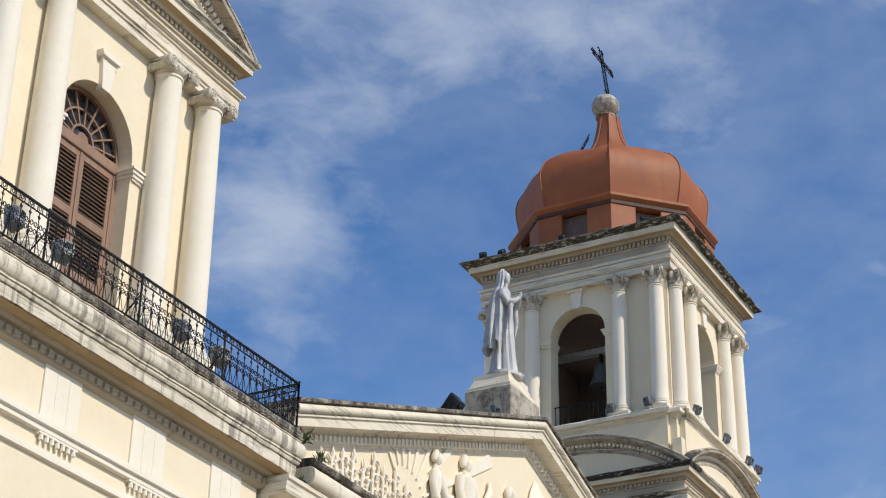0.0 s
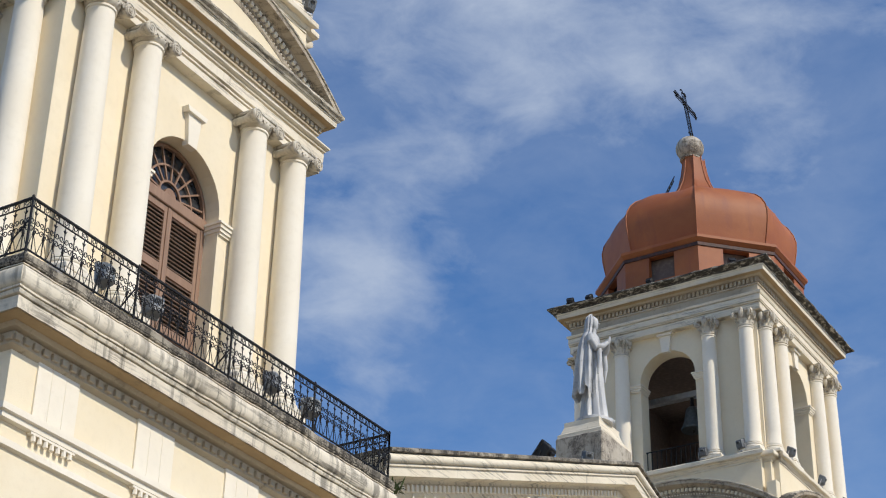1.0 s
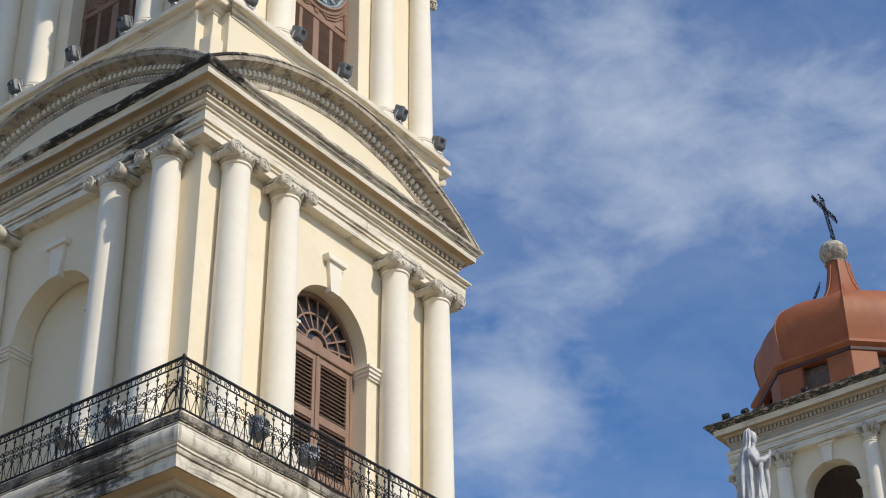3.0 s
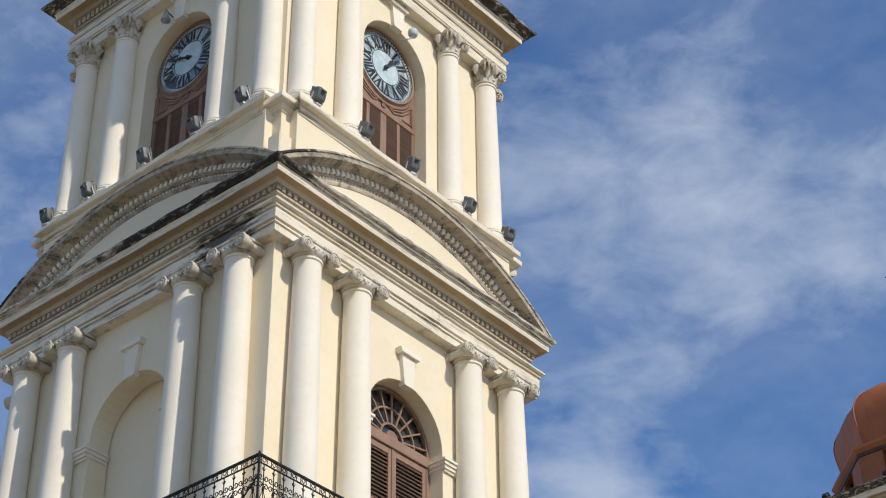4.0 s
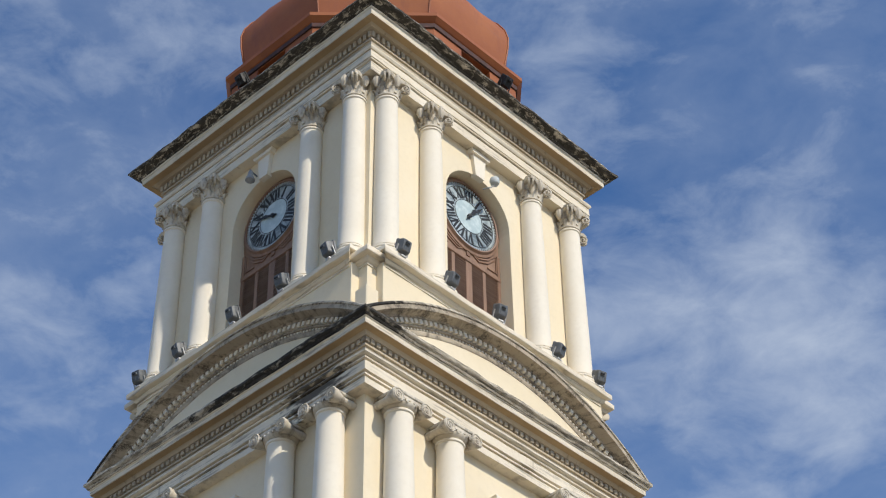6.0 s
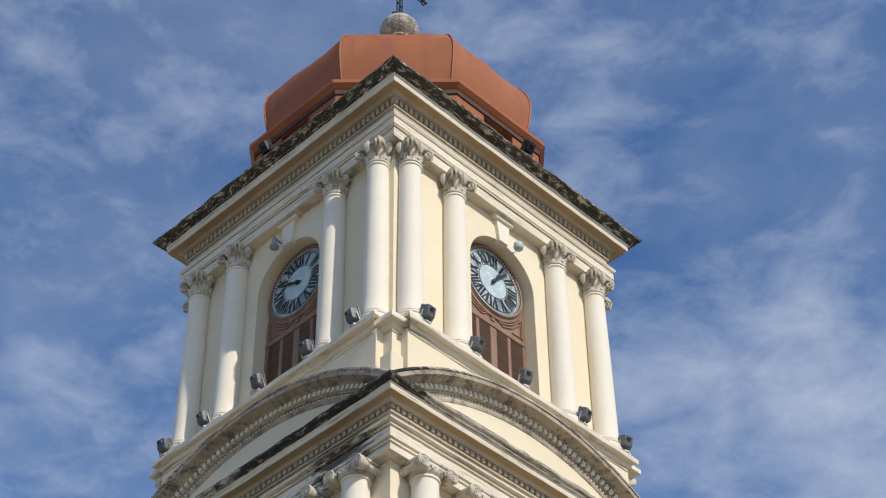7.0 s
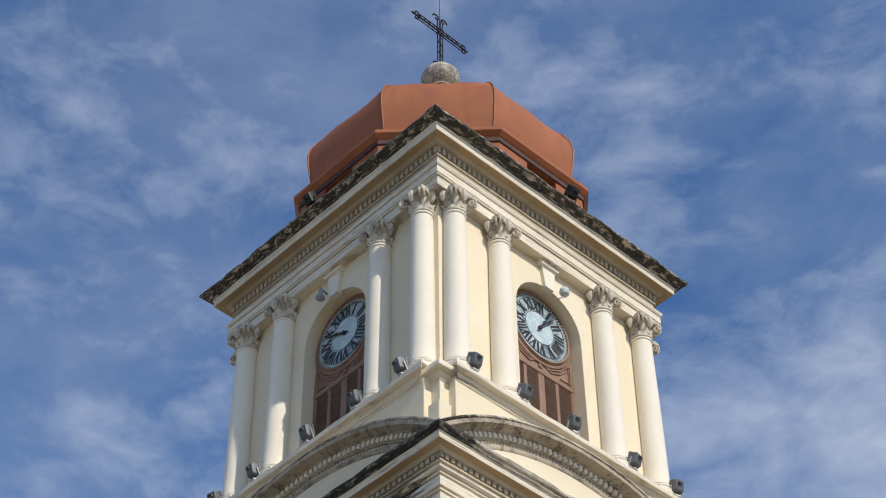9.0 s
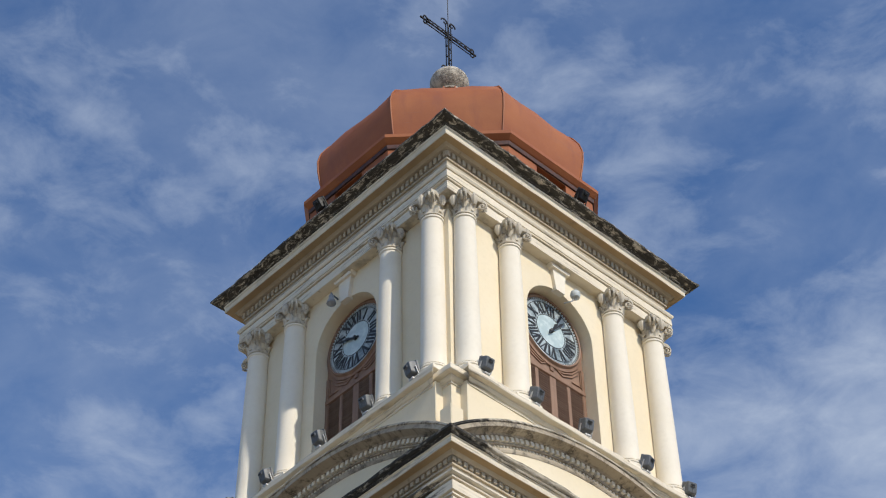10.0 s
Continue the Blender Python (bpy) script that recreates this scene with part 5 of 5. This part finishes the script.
def clock_door(k):
    """The carved brown infill that holds a clock, with four louvred panels below."""
    d = thing("clock_surround", "carved brown wooden clock surround with four louvred panels", "shutter", group="clock surrounds", m=side(k))
    y, cz = -2.86, 27.86
    bm = bmesh.new()
    n, r0, r1 = 40, 0.845, 0.975
    ringpts = []
    for rr, yy in ((r0, y + 0.05), (r0, y - 0.09), (r0 + 0.03, y - 0.1), (r0 + 0.07, y - 0.05), (r1, y - 0.04), (r1, y + 0.05)):
        ringpts.append([(rr * math.cos(2 * math.pi * i / n), yy, cz + rr * math.sin(2 * math.pi * i / n)) for i in range(n)])
    loft(bm, ringpts)
    part("dial_surround", bm, BROWN, d, "", True)
    bm = bmesh.new()
    box(bm, -0.975, 0.975, y + 0.0, y + 0.06, 26.70, 27.86)
    part("panel_board", bm, BROWN, d)
    bm = bmesh.new()
    for s in (-1, 1):
        for off in (0.0, 0.09):
            tube(bm, [(s * (0.10 + off * 0.6), y - 0.01, 26.93 - off * 0.2), (s * 0.32, y - 0.012, 26.90 - off * 0.9), (s * 0.6, y - 0.012, 27.03 - off), (s * (0.86 - off * 0.4), y - 0.01, 27.30 - off * 1.5)], 0.022, 4)
        tube(bm, [(s * 0.87, y - 0.01, 27.25), (s * 0.87, y - 0.01, 26.82), (s * 0.6, y - 0.01, 26.82)], 0.02, 4)
        box(bm, s * 0.93 - 0.04, s * 0.93 + 0.04, y - 0.035, y + 0.02, 24.55, 27.3)
    box(bm, -0.05, 0.05, y - 0.03, y + 0.01, 26.78, 27.0)
    part("carving", bm, BROWN, d, "", True)
    bm = bmesh.new()
    box(bm, -0.975, 0.975, y - 0.05, y + 0.05, 26.60, 26.72, None, 0.01)
    box(bm, -0.975, 0.975, y - 0.03, y + 0.05, 24.52, 24.74)
    for x, w in ((-0.93, 0.05), (-0.47, 0.045), (0, 0.09), (0.47, 0.045), (0.93, 0.05)):
        box(bm, x - w, x + w, y - 0.025, y + 0.045, 24.74, 26.60)
    fr = part("shutter_frame", bm, BROWN, d)
    for x0, x1 in ((-0.88, -0.515), (-0.425, -0.09), (0.09, 0.425), (0.515, 0.88)):
        louvre_panel(fr, x0, x1, 24.74, 26.60, y + 0.01, 0.062)
    # Added near-black sheet, stands for the dark behind dial and louvres.
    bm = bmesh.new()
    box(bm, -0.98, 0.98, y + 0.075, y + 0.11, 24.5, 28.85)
    part("shade_backing", bm, DARK, d)
    return d


for k, h, mn in ((0, 1, 7), (1, 9, 48)):
    clock_door(k)
    tower_clock(k, h, mn)

# ---- bell and its beam in the open tower ----
bell = thing("bell", "dull grey bronze bell on a dark timber beam", "bell", (D - 1.3, 0.0, 0), "bells")
bm = bmesh.new()
lathe(bm, [(0.40, 26.72), (0.41, 26.76), (0.36, 26.86), (0.29, 27.05), (0.25, 27.3), (0.22, 27.46), (0.14, 27.55), (0.05, 27.58)], 28)
part("bell_body", bm, BRONZE, bell, "", True)
bm = bmesh.new()
tube(bm, [(0, 0, 27.5), (0, 0, 27.92)], 0.06, 8)
part("hanger", bm, IRON, bell)
bm = bmesh.new()
tube(bm, [(0, 0, 27.2), (0.03, 0, 26.66)], 0.035, 8)
part("clapper", bm, IRON, bell)
bell2 = copy_thing(bell, Matrix.Translation((D + 0.3, -2.35, -1.25)))
beam = thing("bell_beam", "grey timber beam across the bell chamber", "beam")
bm = bmesh.new()
box(bm, D - 1.42, D - 1.18, -2.78, 2.78, 27.9, 28.12, None, 0.015)
box(bm, D - 2.78, D + 2.78, -2.47, -2.25, 26.4, 26.58, None, 0.015)
part("timber", bm, GALV, beam)
guard = thing("guard_rail", "thin dark iron guard rail in the bell arch", "railing")
for i in range(12):
    bm = bmesh.new()
    yy = -0.92 + 1.84 * i / 11
    tube(bm, [(D - 3.0, yy, 24.5), (D - 3.0, yy, 25.45)], 0.014, 4)
    part("bar", bm, IRON, guard)
bm = bmesh.new()
tube(bm, [(D - 3.0, -0.97, 25.45), (D - 3.0, 0.97, 25.45)], 0.02, 4)
part("top_rail", bm, IRON, guard)

# ---- balcony railing ----
RA, RZ0, RZ1 = 4.87, 14.72, 15.58
railing = thing("balcony_railing", "ornate black wrought-iron balcony railing with scrolls", "railing")
bm = bmesh.new()
tube(bm, [(0, 0, 0), (0, 0, RZ1 - RZ0 - 0.13)], 0.009, 4)
for s in (-1, 1):
    tube(bm, spiral(s * 0.055, 0.50, 0.055, 0.016, math.pi * (s > 0), s * 1.2, 12), 0.0085, 4)
    tube(bm, spiral(s * 0.055, 0.36, 0.055, 0.016, math.pi * (s > 0), -s * 1.2, 12), 0.0085, 4)
    tube(bm, [(0, 0, 0.30), (s * 0.05, 0, 0.17), (s * 0.105, 0, 0.0)], 0.006, 4)
tube(bm, [(-0.03, 0, 0.66), (0, 0, 0.60), (0.03, 0, 0.66)], 0.0085, 4)
lathe(bm, [(0.004, 0.24), (0.026, 0.29), (0.02, 0.33), (0.008, 0.37)], 6)
bmesh.ops.recalc_face_normals(bm, faces=bm.faces)
bal_me = bpy.data.meshes.new("baluster")
bm.to_mesh(bal_me)
bm.free()
bal_me.materials.append(IRON)
bm = bmesh.new()
tube(bm, spiral(0, 0.0, 0.038, 0.03, 0, 1.0, 10), 0.0075, 4)
for s in (-1, 1):
    tube(bm, [(s * 0.06, 0, -0.05), (s * 0.06, 0, 0.05)], 0.0075, 4)
bmesh.ops.recalc_face_normals(bm, faces=bm.faces)
frz_me = bpy.data.meshes.new("top_scroll")
bm.to_mesh(frz_me)
bm.free()
frz_me.materials.append(IRON)
bm = bmesh.new()
box(bm, -0.016, 0.016, -0.016, 0.016, -0.06, RZ1 - RZ0 + 0.01, None, 0.004)
lathe(bm, [(0.022, RZ1 - RZ0), (0.026, RZ1 - RZ0 + 0.03), (0.008, RZ1 - RZ0 + 0.06)], 8)
tube(bm, [(0, 0.02, 0.5), (0, 0.28, 0.25), (0, 0.42, -0.06)], 0.013, 4)
bmesh.ops.recalc_face_normals(bm, faces=bm.faces)
post_me = bpy.data.meshes.new("post")
bm.to_mesh(post_me)
bm.free()
post_me.materials.append(IRON)
for k in (0, 1, 3):
    base = side(k) @ Matrix.Translation((0, -RA, RZ0))
    bm = bmesh.new()
    for z, w in ((0.0, 0.013), (RZ1 - RZ0 - 0.13, 0.011), (RZ1 - RZ0, 0.02)):
        box(bm, -RA, RA, -w, w, z - w * 0.8, z + w * 0.8)
    part("rail", bm, IRON, railing, "", m=base)
    n = 46
    for i in range(n):
        x = -RA + 2 * RA * (i + 0.5) / n
        place("baluster", bal_me, railing, "", base @ Matrix.Translation((x, 0, 0)))
        place("top_scroll", frz_me, railing, "", base @ Matrix.Translation((x, 0, RZ1 - RZ0 - 0.065)))
    for i in range(4 if k == 1 else 5 if k == 0 else 4):
        x = -RA + 2 * RA * i / 4
        place("post", post_me, railing, "", base @ Matrix.Translation((x, 0, 0)))

# ---- floodlights ----


def floodlight(size, body, bracket, rise=0.34, lean=38):
    """A box lamp with a finned back and hood on a U-shaped bracket; it shines towards +y."""
    f = thing("floodlight", "small dark grey floodlight on a pale metal bracket", "floodlight", group="facade floodlights")
    w, h, d = 0.20 * size, 0.23 * size, 0.15 * size

    def plate(y, g, q):
        """A rounded rectangle across the lamp's axis."""
        return [(sx * w * g, y, sz * h * g * q) for sx, sz in ((-1, -0.78), (-0.93, -0.93), (-0.78, -1), (0.78, -1), (0.93, -0.93), (1, -0.78), (1, 0.78), (0.93, 0.93), (0.78, 1), (-0.78, 1), (-0.93, 0.93), (-1, 0.78))]

    bm = bmesh.new()
    vs = loft(bm, [plate(y, g, 1.0) for y, g in ((-d, 0.74), (-d * 0.92, 0.80), (-d * 0.35, 0.92), (d * 0.6, 0.97), (d * 0.62, 1.06), (d * 0.98, 1.08), (d, 1.05))])
    bm.faces.new(vs[0])
    bm.faces.new(vs[-1])
    for i in range(3):
        x = -w * 0.5 + w * i * 0.5
        box(bm, x - 0.006, x + 0.006, -d * 1.08, -d * 0.9, -h * 0.62, -h * 0.1)
    tilt = Matrix.Translation((0, -0.12 * size, rise * size)) @ Matrix.Rotation(radians(lean), 4, "X")
    part("housing", bm, body, f, "", m=tilt)
    bm = bmesh.new()
    box(bm, -w * 0.42, w * 0.42, -d * 1.3, -d * 0.95, h * 0.02, h * 0.5, None, 0.015)
    part("terminal_box", bm, body, f, "", m=tilt)
    # Raised black piece drawn in place of a dark recess.
    bm = bmesh.new()
    box(bm, -w * 0.50, w * 0.28, -d * 1.36, -d * 1.28, h * 0.16, h * 0.40, None, 0.008)
    part("dark_slot", bm, LAMP_BLACK, f, "black plate drawn for a dark recessed slot", m=tilt)
    bm = bmesh.new()
    box(bm, -w * 0.88, w * 0.88, d * 1.0, d * 1.0 + 0.012, -h * 0.88, h * 0.88, None, 0.004)
    part("lens", bm, PANE, f, "dark glass front", m=tilt)
    bm = bmesh.new()
    for s in (-1, 1):
        tube(bm, [(s * w * 1.12, -0.12 * size, rise * size), (s * w * 1.12, 0.02, 0.02)], 0.022 * size, 4)
    tube(bm, [(-w * 1.12, 0, 0.02), (w * 1.12, 0, 0.02)], 0.022 * size, 4)
    box(bm, -w * 0.5, w * 0.5, -0.09, 0.09, -0.03, 0.012, None, 0.006)
    part("bracket", bm, bracket, f)
    return f


lamp0 = floodlight(0.65, LAMP_DARK, GALV, 0.34, 16)
first = True
spots = []
for k, xs in ((0, (-2.42, -1.08, 0.33, 2.06, 3.38)), (1, (-3.3, -2.0, -0.35, 1.08, 2.42))):
    for x in xs:
        spots.append((k, x + (0.25 if k else -0.35), -3.66, 24.545))
for k, xs in ((0, (-2.95, -1.72, 1.47, 2.68)), (1, (-0.6, 2.06, 3.2))):
    for x in xs:
        spots.append((k, x, -4.56, 14.67))
tall = floodlight(0.76, LAMP_GREY, LAMP_BLACK, 0.80, -4)
tagged(tall, "grey floodlight on a tall bracket behind the railing", "floodlight", "balcony floodlights")
tall_used = False
for i, (k, x, y, z) in enumerate(spots):
    wob = math.sin(i * 2.7) * 14
    m = side(k) @ Matrix.Translation((x, y, z)) @ Matrix.Rotation(radians(wob), 4, "Z")
    if z < 20:
        if tall_used:
            copy_thing(tall, m)
        else:
            tall.matrix_basis, tall_used = m, True
    elif first:
        lamp0.matrix_basis, first = m, False
    else:
        copy_thing(lamp0, m)
for i, (k, x) in enumerate(((1, -2.6), (1, 1.3), (1, 2.6), (0, -2.4), (0, 0.2), (0, 2.4), (0, 3.3))):
    copy_thing(lamp0, Matrix.Translation((D, 0, 0)) @ side(k) @ Matrix.Translation((x, -3.66, 24.525)) @ Matrix.Rotation(radians(math.sin(i * 1.9) * 15), 4, "Z"))
big = floodlight(1.0, LAMP_BLACK, LAMP_BLACK)
tagged(big, "large black floodlight standing on the roof edge", "floodlight", "roof floodlights")
big.matrix_basis = Matrix.Translation((12.95, -3.7, 18.12))
for x, y, rz in ((D - 3.55, 0.3, -90), (D - 3.5, -2.6, -60), (D - 3.5, 2.6, -90), (D - 3.6, 3.3, -80), (D + 2.6, -3.6, 0)):
    copy_thing(big, Matrix.Translation((x, y, 31.06)) @ Matrix.Rotation(radians(rz + 8 * math.sin(x + y)), 4, "Z") @ Matrix.Scale(0.62, 4))
for k in (0, 1):
    high = copy_thing(big, side(k) @ Matrix.Translation((0.78 if k == 0 else -0.74, -3.42, 31.92)) @ Matrix.Scale(0.66, 4))
    tagged(high, "large black floodlight on a short pole by the dome", "floodlight", "dome floodlights")
    bm = bmesh.new()
    lathe(bm, [(0.12, -1.27), (0.12, -1.22), (0.045, -1.21), (0.035, 0.03)], 10)
    part("pole", bm, LAMP_BLACK, high)
ped_lamp = copy_thing(lamp0, Matrix.Translation((15.2, -3.75, 18.98)) @ Matrix.Rotation(radians(-40), 4, "Z") @ Matrix.Scale(1.0, 4))

# ---- dome cameras beside the clocks ----
for k, x in ((0, 0.32), (1, -0.24)):
    cc = thing("security_camera", "white round camera on a short arm under the keystone" if k == 0 else "dull metal camera hood on a bent arm beside the keystone", "camera", group="security cameras", m=side(k))
    bm = bmesh.new()
    if k == 0:
        tube(bm, [(x - 0.14, -3.2, 28.60), (x - 0.10, -3.36, 28.56), (x, -3.42, 28.66)], 0.018, 6)
    else:
        tube(bm, [(x - 0.06, -3.2, 29.02), (x - 0.09, -3.34, 29.10), (x - 0.04, -3.42, 29.06), (x, -3.44, 28.96)], 0.02, 6)
    part("arm", bm, GALV if k == 0 else LAMP_DARK, cc)
    bm = bmesh.new()
    if k == 0:
        lathe(bm, [(0.03, 28.66), (0.09, 28.69), (0.115, 28.76), (0.1, 28.84), (0.04, 28.88)], 16, (x, -3.42))
    else:
        lathe(bm, [(0.03, 28.98), (0.055, 28.94), (0.065, 28.84), (0.10, 28.76), (0.105, 28.71), (0.08, 28.69), (0.03, 28.66)], 16, (x, -3.44))
    part("dome_housing", bm, CHALK if k == 0 else LAMP_GREY, cc, "", True)

# ---- weeds rooted in the joints ----


def weed(at, count, size, seed):
    rnd = random.Random(seed)
    bm = bmesh.new()
    for i in range(count):
        a, tilt = rnd.uniform(0, 6.28), rnd.uniform(0.2, 1.2)
        ln = size * rnd.uniform(0.5, 1.0)
        d = Vector((math.cos(a) * math.sin(tilt), math.sin(a) * math.sin(tilt), math.cos(tilt)))
        w = Vector((-d.y, d.x, 0)).normalized() * size * 0.06
        p0 = Vector((rnd.uniform(-1, 1), rnd.uniform(-1, 1), 0)) * size * 0.2
        mid, tip = p0 + d * ln * 0.6, p0 + d * ln + Vector((0, 0, -0.3 * ln * math.sin(tilt)))
        vs = [bm.verts.new(v) for v in (p0 - w * 0.4, p0 + w * 0.4, mid + w, tip, mid - w)]
        bm.faces.new(vs)
    return tagged(part("weed", bm, LEAF, None, "", m=Matrix.Translation(at)), "tuft of green weeds growing from a stained joint", "plant", "weeds")


weed((5.25, -4.75, 14.55), 40, 0.42, 1)
weed((5.1, -4.9, 13.62), 36, 0.3, 2)
weed((5.35, -5.1, 14.15), 26, 0.3, 3)
weed((4.9, -4.75, 13.4), 30, 0.35, 4)

# ---- small iron ladder on the bell tower's dome ----
ladder = thing("iron_ladder", "thin dark iron ladder on the dome's neck", "ladder")
out = Vector((-0.48, 0.877, 0))
across = Vector((0.877, 0.48, 0))
foot, head = Vector((D, 0, 36.5)) + out * 1.1, Vector((D, 0, 37.25)) + out * 0.74
for s in (-1, 1):
    bm = bmesh.new()
    tube(bm, [foot + across * 0.16 * s, head + across * 0.16 * s], 0.02, 5)
    part("side_rail", bm, IRON, ladder)
for i in range(5):
    q = foot.lerp(head, (i + 0.6) / 5.2)
    bm = bmesh.new()
    tube(bm, [q - across * 0.16, q + across * 0.16], 0.016, 5)
    part("rung", bm, IRON, ladder)
lamp_top = thing("dome_lamp", "small white lamp on the dome's shoulder", "lamp")
bm = bmesh.new()
lathe(bm, [(0.03, 35.1), (0.03, 35.3), (0.09, 35.32), (0.10, 35.42), (0.05, 35.48)], 10, (D + 1.6, -2.3))
part("lamp_body", bm, CHALK, lamp_top)
